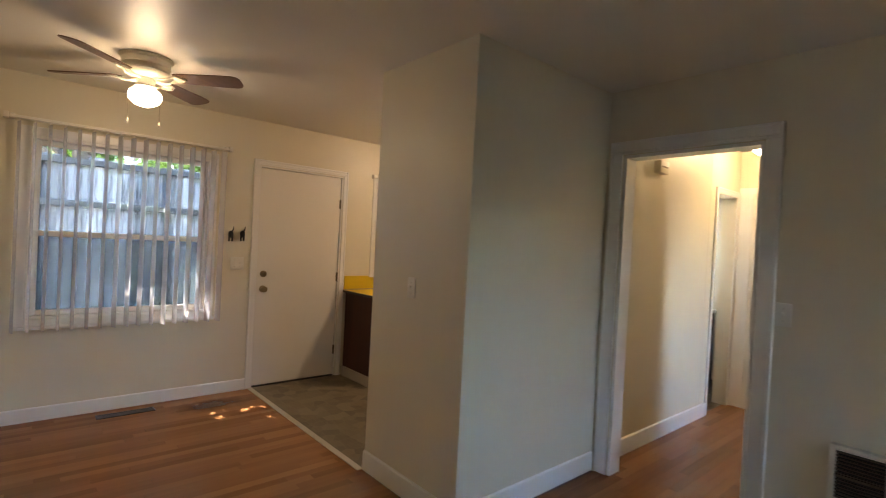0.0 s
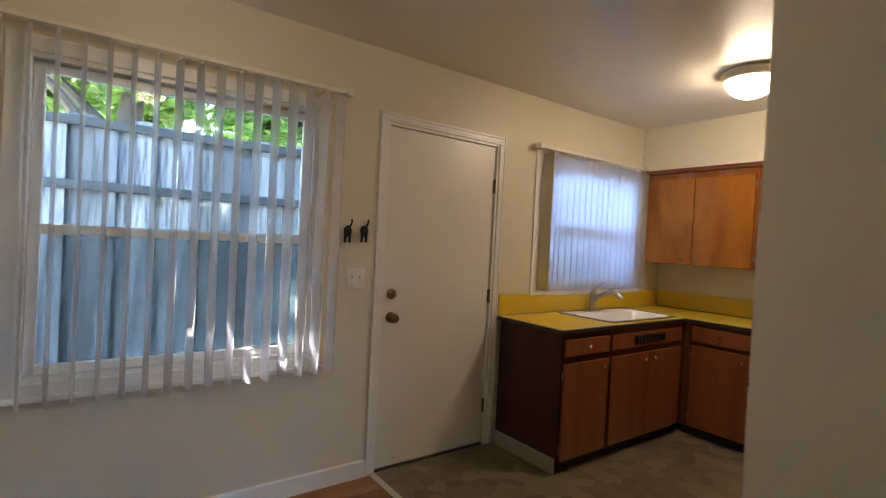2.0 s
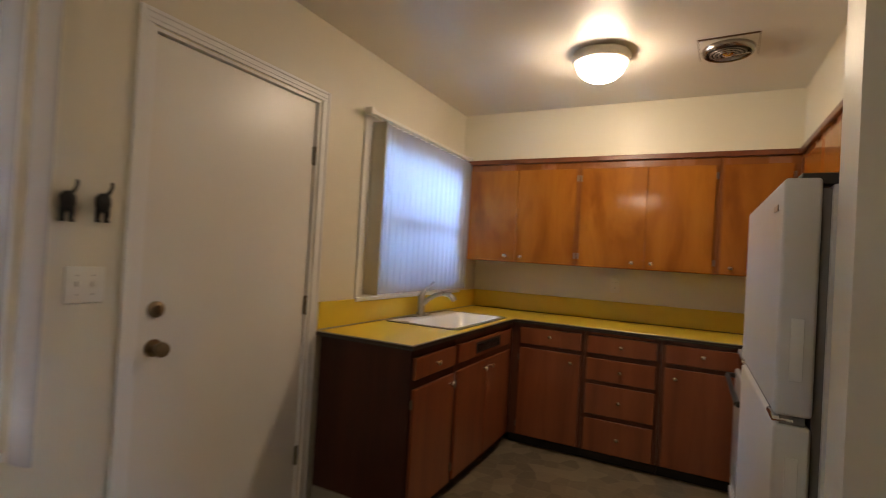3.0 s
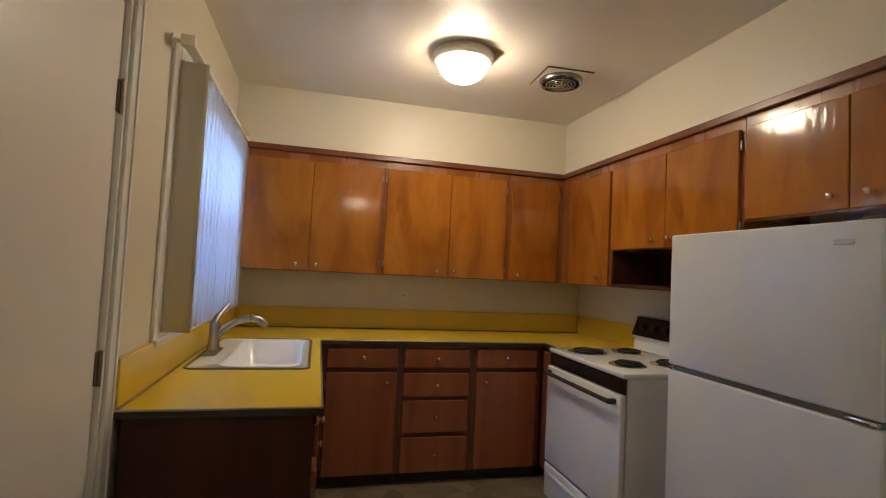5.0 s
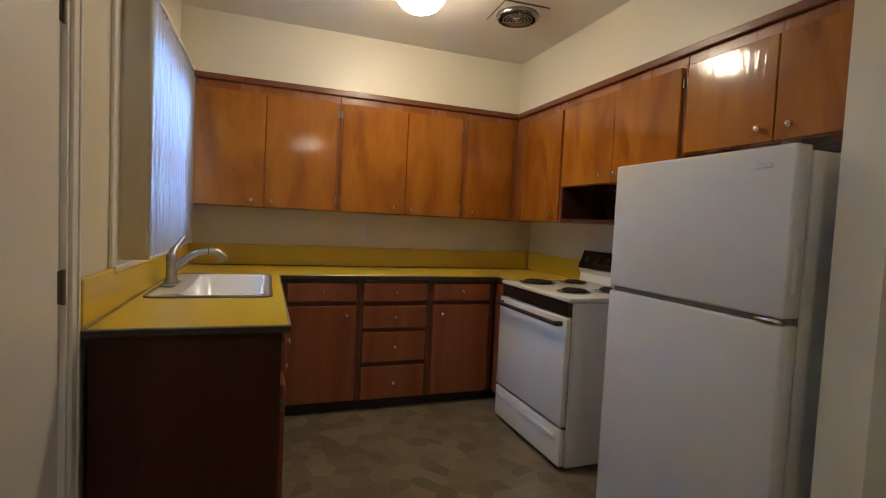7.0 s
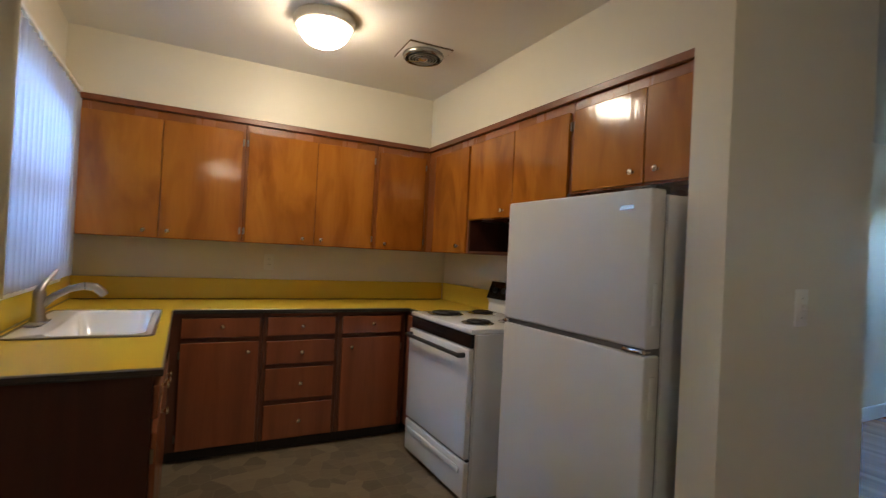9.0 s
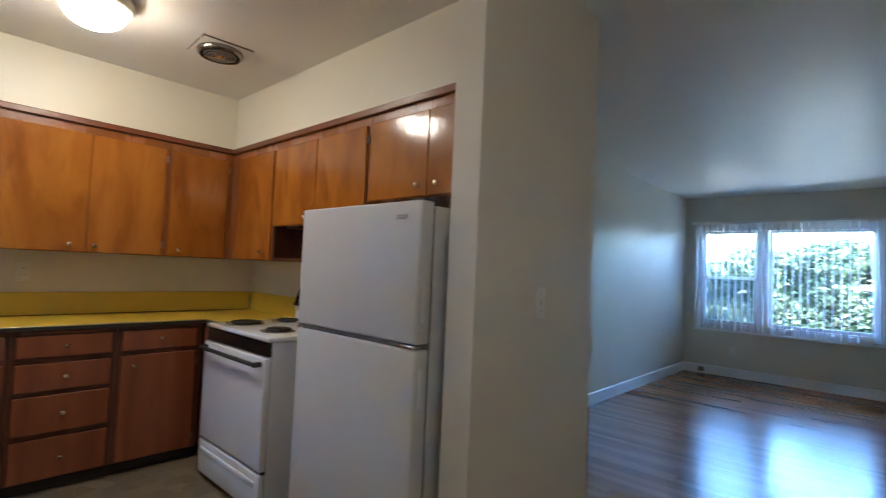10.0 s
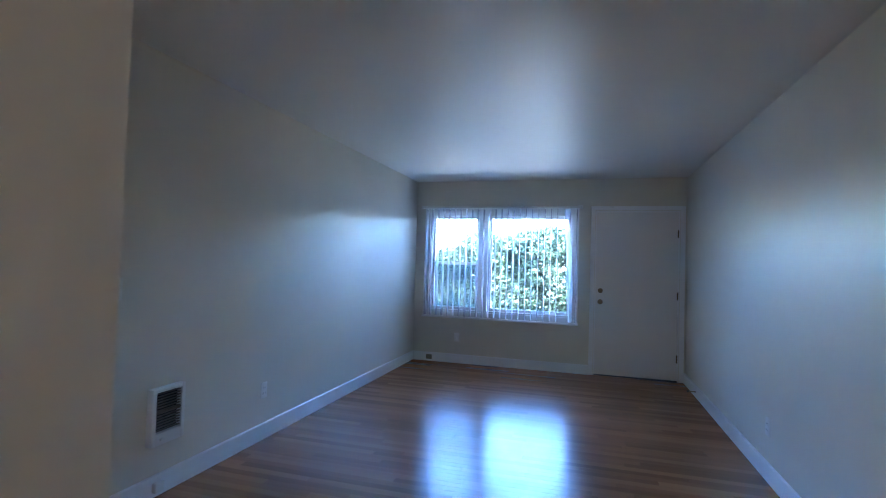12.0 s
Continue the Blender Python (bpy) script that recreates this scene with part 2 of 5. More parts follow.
M_FENCE = wood("weathered_fence", (0.04, 0.04, 0.045), (0.16, 0.165, 0.175), (0.40, 0.405, 0.41), "z", 0.8, 0.0, 1.2, 0.6)
_b = M_FENCE.node_tree.nodes["Principled BSDF"]
_st = noise_tex(M_FENCE, coords(M_FENCE, (26, 26, 1.6)), 1.0, 5, 0.65)
_c = _b.inputs["Base Color"].links[0].from_socket
link(M_FENCE, mixc(M_FENCE, ramp(M_FENCE, _st, [(0.5, (0, 0, 0)), (0.62, (0.85, 0.85, 0.85))]), _c, (0.035, 0.035, 0.038)), _b.inputs["Base Color"])
# weathered wood, darkened to carry the rails' shadow lines
M_RAIL = wood("weathered_shadow_rail", (0.018, 0.018, 0.018), (0.034, 0.034, 0.035), (0.06, 0.06, 0.06), "x", 0.8, 0.0, 0.8)
M_LEAF = mat("leaves", (0.07, 0.14, 0.03), 0.45)
_oi = node(M_LEAF, "ShaderNodeNewGeometry")
base(M_LEAF, ramp(M_LEAF, _oi.outputs["Random Per Island"], [(0.0, (0.035, 0.075, 0.02)), (0.6, (0.07, 0.14, 0.03)), (1.0, (0.13, 0.22, 0.05))]))
_t = node(M_LEAF, "ShaderNodeBsdfTranslucent", Color=(0.38, 0.58, 0.12, 1))
_mx = node(M_LEAF, "ShaderNodeMixShader")
_mx.inputs[0].default_value = 0.35
link(M_LEAF, M_LEAF.node_tree.nodes["Principled BSDF"].outputs[0], _mx.inputs[1])
link(M_LEAF, _t.outputs[0], _mx.inputs[2])
link(M_LEAF, _mx.outputs[0], M_LEAF.node_tree.nodes["Material Output"].inputs[0])
M_HEDGE = mat("hedge_leaves", (0.04, 0.06, 0.025), 0.5)
_oi = node(M_HEDGE, "ShaderNodeNewGeometry")
base(M_HEDGE, ramp(M_HEDGE, _oi.outputs["Random Per Island"], [(0.0, (0.014, 0.024, 0.012)), (0.7, (0.036, 0.06, 0.026)), (1.0, (0.09, 0.125, 0.06))]))
M_BARK = wood("bark", (0.04, 0.03, 0.022), (0.08, 0.06, 0.045), (0.13, 0.1, 0.08), "z", 0.9, 0.0, 2.0)
M_SOIL = paint("garden_ground", (0.30, 0.29, 0.26), 0.9, 0.3, 0.8)
M_SIDING = paint("outer_siding", (0.55, 0.54, 0.50), 0.7, 0.05, 0.3)

# kitchen sheet vinyl: printed patches of stone, worn sheen
M_VINYL = mat("stone_print_vinyl", (0.2, 0.17, 0.13), 0.38)
_v = coords(M_VINYL, (9.5, 11, 1))
_w = node(M_VINYL, "ShaderNodeTexVoronoi")
_w.voronoi_dimensions = "2D"
_w.inputs["Scale"].default_value, _w.inputs["Randomness"].default_value = 1.0, 0.75
link(M_VINYL, _v, _w.inputs["Vector"])
_e = node(M_VINYL, "ShaderNodeTexVoronoi")
_e.voronoi_dimensions, _e.feature = "2D", "DISTANCE_TO_EDGE"
_e.inputs["Scale"].default_value, _e.inputs["Randomness"].default_value = 1.0, 0.75
link(M_VINYL, _v, _e.inputs["Vector"])
_sep = node(M_VINYL, "ShaderNodeSeparateColor")
link(M_VINYL, _w.outputs["Color"], _sep.inputs[0])
_tone = ramp(M_VINYL, _sep.outputs[0], [(0.0, (0.092, 0.07, 0.047)), (0.35, (0.145, 0.116, 0.077)), (0.75, (0.185, 0.152, 0.10)), (1.0, (0.24, 0.20, 0.132))])
_st = noise_tex(M_VINYL, coords(M_VINYL, (60, 9, 1)), 1.0, 4, 0.6)
_tone = mixc(M_VINYL, 0.25, _tone, ramp(M_VINYL, _st, [(0.3, (0.12, 0.095, 0.07)), (0.7, (0.25, 0.215, 0.16))]))
_gap = math_node(M_VINYL, "LESS_THAN", _e.outputs["Distance"], 0.035)
_tone = mixc(M_VINYL, math_node(M_VINYL, "MULTIPLY", _gap, 0.35), _tone, (0.23, 0.20, 0.15))
base(M_VINYL, _tone, spread(M_VINYL, noise_tex(M_VINYL, coords(M_VINYL), 4, 4), 0.3, 0.5))
bump(M_VINYL, _e.outputs["Distance"], 0.08, 0.001)

# ---- builders ----


def add_box(bm, x0, x1, y0, y1, z0, z1, bevel=0.0, seg=1):
    m = Matrix.Translation(((x0 + x1) / 2, (y0 + y1) / 2, (z0 + z1) / 2)) @ Matrix.Diagonal((abs(x1 - x0), abs(y1 - y0), abs(z1 - z0), 1))
    vs = bmesh.ops.create_cube(bm, size=1, matrix=m)["verts"]
    if bevel:
        es = list({e for v in vs for e in v.link_edges})
        bmesh.ops.bevel(bm, geom=es, offset=bevel, segments=seg, affect="EDGES", profile=0.5)
    return vs


def box(x0, x1, y0, y1, z0, z1, bevel=0.0, seg=1):
    bm = bmesh.new()
    add_box(bm, x0, x1, y0, y1, z0, z1, bevel, seg)
    return bm


def lathe(profile, at=(0, 0, 0), axis="z", seg=24, bm=None):
    """Turned solid: rows of (radius, height) along the axis, capped where the radius is not zero."""
    bm = bm or bmesh.new()
    turn = {"z": Matrix.Identity(4), "x": pose(0, 0, 0, 0, 90, 0), "-x": pose(0, 0, 0, 0, -90, 0), "y": pose(0, 0, 0, -90, 0, 0), "-y": pose(0, 0, 0, 90, 0, 0), "-z": pose(0, 0, 0, 180, 0, 0)}[axis]
    m = Matrix.Translation(at) @ turn
    rings = []
    for r, h in profile:
        if r < 1e-6:
            rings.append([bm.verts.new(m @ Vector((0, 0, h)))])
        else:
            rings.append([bm.verts.new(m @ Vector((r * math.cos(2 * math.pi * i / seg), r * math.sin(2 * math.pi * i / seg), h))) for i in range(seg)])
    for a, b in zip(rings, rings[1:]):
        for i in range(seg):
            j = (i + 1) % seg
            if len(a) == 1 and len(b) > 1:
                bm.faces.new((a[0], b[j], b[i]))
            elif len(b) == 1 and len(a) > 1:
                bm.faces.new((a[i], a[j], b[0]))
            elif len(a) > 1:
                bm.faces.new((a[i], a[j], b[j], b[i]))
    for ring in (rings[0], rings[-1]):
        if len(ring) > 1:
            bm.faces.new(ring)
    bmesh.ops.recalc_face_normals(bm, faces=bm.faces)
    return bm


def tube(points, radius, seg=10, bm=None):
    """Round bar along a line of points."""
    bm = bm or bmesh.new()
    pts = [Vector(p) for p in points]
    rad = radius if isinstance(radius, (list, tuple)) else [radius] * len(pts)
    rings = []
    side = None
    for i, p in enumerate(pts):
        d = (pts[min(i + 1, len(pts) - 1)] - pts[max(i - 1, 0)]).normalized()
        if side is None:
            side = d.orthogonal().normalized()
        side = (side - d * side.dot(d)).normalized()
        up = d.cross(side)
        rings.append([bm.verts.new(p + (side * math.cos(2 * math.pi * k / seg) + up * math.sin(2 * math.pi * k / seg)) * rad[i]) for k in range(seg)])
    for a, b in zip(rings, rings[1:]):
        for k in range(seg):
            bm.faces.new((a[k], a[(k + 1) % seg], b[(k + 1) % seg], b[k]))
    bm.faces.new(rings[0][::-1])
    bm.faces.new(rings[-1])
    bmesh.ops.recalc_face_normals(bm, faces=bm.faces)
    return bm


def smooth(bm, limit=40):
    for f in bm.faces:
        f.smooth = True
    for e in bm.edges:
        if len(e.link_faces) == 2 and e.calc_face_angle(0) > radians(limit):
            e.smooth = False
    return bm


def mesh_of(name, bm, material):
    me = bpy.data.meshes.new(name)
    bm.to_mesh(me)
    bm.free()
    me.materials.append(material)
    return me


def whole(name, bm, material, label="", category="", group="", kind=""):
    """A thing or a piece of the setting that is one mesh."""
    return tagged(new(name, mesh_of(name, bm, material)), label, category, group, kind)


def thing(name, at, label, category, group="", kind=""):
    ob = new(name)
    ob.empty_display_size = 0.1
    ob.location = at
    ob["base_at"] = at
    return tagged(ob, label, category, group, kind)


def origin_of(ob):
    o = Vector((0, 0, 0))
    while ob is not None:
        o += Vector(ob.location)
        ob = ob.parent
    return o


def part(name, bm, material, parent, label=""):
    """Links a bmesh, drawn in world places, as one mesh under a thing or part."""
    bmesh.ops.translate(bm, verts=bm.verts, vec=-origin_of(parent))
    ob = new(name, mesh_of(name, bm, material))
    ob.parent = parent
    return tagged(ob, label)


def wall(name, axis, face, back, u0, u1, z0, z1, holes=(), material=None):
    """A wall slab with rectangular openings through it. axis: the one it is square to; holes: (u0, u1, z0, z1)."""
    us = sorted({u0, u1, *(h[0] for h in holes), *(h[1] for h in holes)})
    zs = sorted({z0, z1, *(h[2] for h in holes), *(h[3] for h in holes)})
    bm = bmesh.new()
    made = {}

    def vert(i, k, s):
        if (i, k, s) not in made:
            d = (face, back)[s]
            made[i, k, s] = bm.verts.new((d, us[i], zs[k]) if axis == "x" else (us[i], d, zs[k]))
        return made[i, k, s]

    def solid(i, k):
        if not (0 <= i < len(us) - 1 and 0 <= k < len(zs) - 1):
            return False
        u, z = (us[i] + us[i + 1]) / 2, (zs[k] + zs[k + 1]) / 2
        return not any(h[0] < u < h[1] and h[2] < z < h[3] for h in holes)
    for i in range(len(us) - 1):
        for k in range(len(zs) - 1):
            if not solid(i, k):
                continue
            for s in (0, 1):
                bm.faces.new((vert(i, k, s), vert(i + 1, k, s), vert(i + 1, k + 1, s), vert(i, k + 1, s)))
            for di, dk, a, b in ((-1, 0, (i, k), (i, k + 1)), (1, 0, (i + 1, k), (i + 1, k + 1)), (0, -1, (i, k), (i + 1, k)), (0, 1, (i, k + 1), (i + 1, k + 1))):
                if not solid(i + di, k + dk):
                    bm.faces.new((vert(*a, 0), vert(*b, 0), vert(*b, 1), vert(*a, 1)))
    bmesh.ops.recalc_face_normals(bm, faces=bm.faces)
    return whole(name, bm, material or M_WALL, kind="structure")


def facing(side, plane):
    """Boxes given along a front: u along it, v out of it, z up. Returns a maker of box limits."""
    def lim(u0, u1, v0, v1, z0, z1):
        if side == "W":
            return (plane - v1, plane - v0, u0, u1, z0, z1)
        if side == "E":
            return (plane + v0, plane + v1, u0, u1, z0, z1)
        if side == "N":
            return (u0, u1, plane + v0, plane + v1, z0, z1)
        return (u0, u1, plane - v1, plane - v0, z0, z1)
    return lim


def spot(side, plane, u, v, z):
    return {"W": (plane - v, u, z), "E": (plane + v, u, z), "N": (u, plane + v, z), "S": (u, plane - v, z)}[side]


AXIS = {"W": "-x", "E": "x", "N": "y", "S": "-y"}

# ---- the shell ----
CEIL = 2.45
WEST, EAST, NORTH, SOUTH = -2.183, 1.235, 0.0, -8.278
STUB_W, STUB_E, STUB_N, BLOCK_S = 0.02, 0.14, -1.945, -2.775
K_EAST, K_SOUTH = 2.92, -2.62
HALL_N, HALL_S, HALL_E = -2.775, -3.76, 3.62
WIN_D = (-1.60, -0.42, 0.73, 2.03)       # dining window opening
WIN_K = (1.29, 2.49, 1.10, 2.04)         # kitchen window opening
WIN_L = (-0.863, 1.025, 0.69, 2.0)         # living-room window opening
DOOR_B = (0.0, 0.855, -0.02, 2.046)      # back door
DOOR_F = (-2.112, -1.141, -0.02, 2.046)     # front door

wall("wall_north", "y", NORTH, 0.14, WEST, K_EAST, 0, CEIL, (WIN_D, WIN_K, DOOR_B))
wall("wall_west", "x", WEST, WEST - 0.14, SOUTH - 0.14, 0.14, 0, CEIL)
wall("wall_south", "y", SOUTH, SOUTH - 0.14, WEST, EAST, 0, CEIL, (WIN_L, DOOR_F))
wall("wall_east_living", "x", EAST, EAST + 0.12, SOUTH - 0.14, BLOCK_S, 0, CEIL, ((-3.66, -2.885, -0.02, 2.035),))
wall("wall_kitchen_south", "y", K_SOUTH, BLOCK_S, STUB_E, K_EAST, 0, CEIL)
wall("wall_stub", "x", STUB_W, STUB_E, BLOCK_S, STUB_N, 0, CEIL)
wall("wall_kitchen_east", "x", K_EAST, K_EAST + 0.12, HALL_N + 0.12, 0.14, 0, CEIL)
wall("wall_hall_north", "y", HALL_N, HALL_N + 0.12, K_EAST + 0.002, 4.62, 0, CEIL, ((3.09, 3.555, -0.02, 2.0),))
wall("wall_hall_south", "y", HALL_S, HALL_S - 0.12, EAST + 0.12, 4.5, 0, CEIL, ((2.35, 3.1, -0.02, 2.02),))
# plain room across the hall, whose daylight reaches the hall wall
wall("wall_bedroom_south", "y", -6.6, -6.74, EAST + 0.122, 4.5, 0, CEIL, ((2.3, 3.2, 0.9, 1.9),))
wall("wall_bedroom_east", "x", 4.5, 4.6, -6.74, HALL_S, 0, CEIL)
wall("wall_hall_east", "x", HALL_E, HALL_E + 0.12, HALL_S, HALL_N + 0.1, 0, CEIL)
# the opening is unseen, added so that daylight brightens the bathroom
wall("wall_bath_north", "y", -1.75, -1.65, 3.05, 4.6, 0, CEIL, ((3.6, 4.3, 1.25, 2.0),))
wall("wall_bath_east", "x", 4.5, 4.6, -2.655, -1.65, 0, CEIL)
wall("wall_bath_west", "x", K_EAST + 0.122, K_EAST + 0.13, HALL_N + 0.12, -1.65, 0, CEIL)
# soffits over the wall cabinets
SOF_X, SOF_Y = 2.566, -2.263
whole("soffit_east", box(SOF_X, K_EAST, K_SOUTH, 0, 2.07, CEIL), M_WALL, kind="structure")
whole("soffit_south", box(STUB_E, SOF_X, K_SOUTH, SOF_Y, 2.07, CEIL), M_WALL, kind="structure")
bm = box(WEST - 0.14, 4.6, SOUTH - 0.14, 0.14, CEIL, CEIL + 0.12)
whole("ceiling", bm, M_CEIL, kind="structure")
# unseen roof; its overhang is added to weaken the light on the fence
bm = box(WEST - 0.5, 4.9, SOUTH - 0.45, 0.42, CEIL + 0.14, CEIL + 0.26)
whole("roof", bm, M_SIDING, kind="structure")
whole("subfloor", box(WEST - 0.14, 4.6, SOUTH - 0.14, 0.14, -0.14, -0.012), M_OAKSUB, kind="structure")
whole("floor_kitchen", box(0.0, K_EAST, K_SOUTH, 0.02, -0.012, 0.0), M_VINYL, kind="structure")
whole("floor_bath", box(3.05, 4.6, HALL_N + 0.03, -1.65, -0.012, 0.0), M_VINYL, kind="structure")
whole("floor_bedroom", box(EAST + 0.12, 4.5, -6.6, HALL_S - 0.02, -0.012, 0.0), M_OAK, kind="structure")


def baseboard(name, axis, face, out, u0, u1, h=0.098, t=0.015):
    """Flat board with an eased top."""
    lim = (u0, u1, min(face, face + out * t), max(face, face + out * t)) if axis == "y" else (min(face, face + out * t), max(face, face + out * t), u0, u1)
    bm = box(*lim, 0.0, h)
    top = [e for e in bm.edges if all(v.co.z > h - 1e-5 for v in e.verts)]
    idx = 1 if axis == "y" else 0
    top = [e for e in top if all(abs(v.co[idx] - (face + out * t)) < 1e-5 for v in e.verts)]
    bmesh.ops.bevel(bm, geom=top, offset=0.009, segments=3, affect="EDGES", profile=0.5)
    return whole(name, bm, M_TRIM, kind="structure")


baseboard("baseboard_north", "y", NORTH, -1, WEST, -0.055)
baseboard("baseboard_west", "x", WEST, 1, SOUTH, NORTH - 0.016, h=0.118)
baseboard("baseboard_south", "y", SOUTH, 1, -1.084, EAST, h=0.118)
baseboard("baseboard_east", "x", EAST, -1, SOUTH + 0.016, -3.745, h=0.118)
baseboard("baseboard_block_south", "y", BLOCK_S, -1, STUB_W - 0.015, EAST - 0.02, h=0.118)
baseboard("baseboard_stub_west", "x", STUB_W, -1, BLOCK_S, STUB_N, h=0.118)
baseboard("baseboard_hall_north", "y", HALL_N, -1, EAST + 0.125, 3.033, h=0.118)
baseboard("baseboard_hall_south", "y", HALL_S, 1, EAST + 0.125, 2.29, h=0.118)


def casing(name, side, plane, u0, u1, z1, w=0.055, t=0.016, z0=0.0, sill=False, back=False):
    """Moulded trim round an opening: two legs and a head, each with a raised outer band."""
    f = facing(side, plane)
    bm = bmesh.new()
    for a, b in ((u0 - w, u0 - 0.004), (u1 + 0.004, u1 + w)):
        add_box(bm, *f(a, b, 0, t * 0.7, z0, z1 + 0.004), 0.002)
        o = (a, a + 0.016) if a < u0 else (b - 0.016, b)
        add_box(bm, *f(*o, t * 0.7, t, z0, z1 + w), 0.003)
    add_box(bm, *f(u0 - w, u1 + w, 0, t * 0.7, z1 + 0.004, z1 + w), 0.002)
    add_box(bm, *f(u0 - w + 0.018, u1 + w - 0.018, t * 0.7, t, z1 + w - 0.016, z1 + w), 0.003)
    add_box(bm, *f(u0 - w + 0.018, u1 + w - 0.018, t * 0.7, t * 0.9, z1 + 0.018, z1 + 0.026), 0.002)
    return whole(name, bm, M_TRIM, kind="structure")


casing("trim_back_door", "S", NORTH, 0.0, 0.855, 2.046)
casing("trim_front_door", "N", SOUTH, -2.112, -1.141, 2.046)
casing("trim_hall_door", "W", EAST, -3.66, -2.885, 2.035, w=0.085, t=0.02)
casing("trim_bath_door", "S", HALL_N, 3.09, 3.555, 2.0)
# lining of the hall opening
bm = bmesh.new()
add_box(bm, EAST, EAST + 0.12, -2.905, -2.887, 0, 2.033)
add_box(bm, EAST, EAST + 0.12, -3.658, -3.64, 0, 2.033)
add_box(bm, EAST, EAST + 0.12, -3.64, -2.905, 2.015, 2.033)
whole("trim_hall_lining", bm, M_TRIM, kind="structure")
whole("trim_floor_strip", box(-0.03, 0.012, STUB_N, -0.002, -0.002, 0.007, 0.003), M_ALU, kind="structure")


def knob_on(bm_parent, name, side, plane, u, v, z, r=0.016, material=None):
    bm = lathe([(r * 0.55, 0), (r * 0.4, r * 0.3), (r * 0.42, r * 0.8), (r * 0.95, r * 1.1), (r, r * 1.45), (r * 0.75, r * 1.75), (0, r * 1.85)], spot(side, plane, u, v, z), AXIS[side], 14)
    return part(name, smooth(bm, 60), material or M_KNOB, bm_parent)


def slab_door(name, side, plane, u0, u1, z1, lock_u, hinge_u, label, toward, hinges=True):
    """Flush door in its opening, with knob, deadbolt and butt hinges."""
    f = facing(side, plane)
    root = thing(name, spot(side, plane, (u0 + u1) / 2, -0.02, 0.0), label, "door")
    root["kind"] = "structure"
    part("door_slab", box(*f(u0 + 0.0165, u1 - 0.0165, -0.056, -0.014, 0.014, z1 - 0.0165), 0.002), M_DOOR, root)
    bm = bmesh.new()
    add_box(bm, *f(u0, u1, -0.14, 0.001, z1 - 0.012, z1))
    add_box(bm, *f(u0, u0 + 0.012, -0.14, 0.001, 0, z1 - 0.012))
    add_box(bm, *f(u1 - 0.012, u1, -0.14, 0.001, 0, z1 - 0.012))
    add_box(bm, *f(u0 + 0.012, u1 - 0.012, -0.09, -0.058, z1 - 0.026, z1 - 0.012))
    add_box(bm, *f(u0 + 0.012, u0 + 0.026, -0.09, -0.058, 0, z1 - 0.026))
    add_box(bm, *f(u1 - 0.026, u1 - 0.012, -0.09, -0.058, 0, z1 - 0.026))
    part("jamb", bm, M_TRIM, root)
    part("threshold", box(*f(u0 + 0.012, u1 - 0.012, -0.14, -0.002, 0.0, 0.010), 0.003), M_MATT, root)
    kb = lathe([(0.032, 0), (0.032, 0.006), (0.014, 0.010), (0.012, 0.03), (0.024, 0.038), (0.028, 0.052), (0.024, 0.064), (0, 0.067)], spot(side, plane, lock_u, -0.014, 0.91), AXIS[side], 22)
    part("door_knob", smooth(kb, 50), M_BRONZE, root, "tarnished brass door knob")
    db = lathe([(0.030, 0), (0.030, 0.010), (0.024, 0.016), (0, 0.017)], spot(side, plane, lock_u, -0.014, 1.05), AXIS[side], 22)
    bolt = part("deadbolt", smooth(db, 50), M_BRONZE, root, "round brass deadbolt")
    part("thumb_turn", box(*f(lock_u - 0.005, lock_u + 0.005, 0.002, 0.020, 1.032, 1.068), 0.003), M_BRONZE, bolt)
    for hz in (0.27, 1.018, 1.765) if hinges else ():
        bm = bmesh.new()
        add_box(bm, *f(hinge_u - 0.013, hinge_u + 0.013, -0.014, -0.009, hz - 0.045, hz + 0.045), 0.001)
        px, py, _ = spot(side, plane, hinge_u, -0.005, 0)
        tube([(px, py, hz - 0.048), (px, py, hz + 0.048)], 0.006, 8, bm)
        part("hinge", bm, M_HINGE, root)
    return root


slab_door("door_1", "S", NORTH, 0.0, 0.855, 2.046, 0.078, 0.8415, "closed white-painted flush back door with brass knob", 1)
slab_door("door_2", "N", SOUTH, -2.112, -1.141, 2.046, -1.213, -2.0985, "closed white-painted flush front door with brass deadbolt", 1)


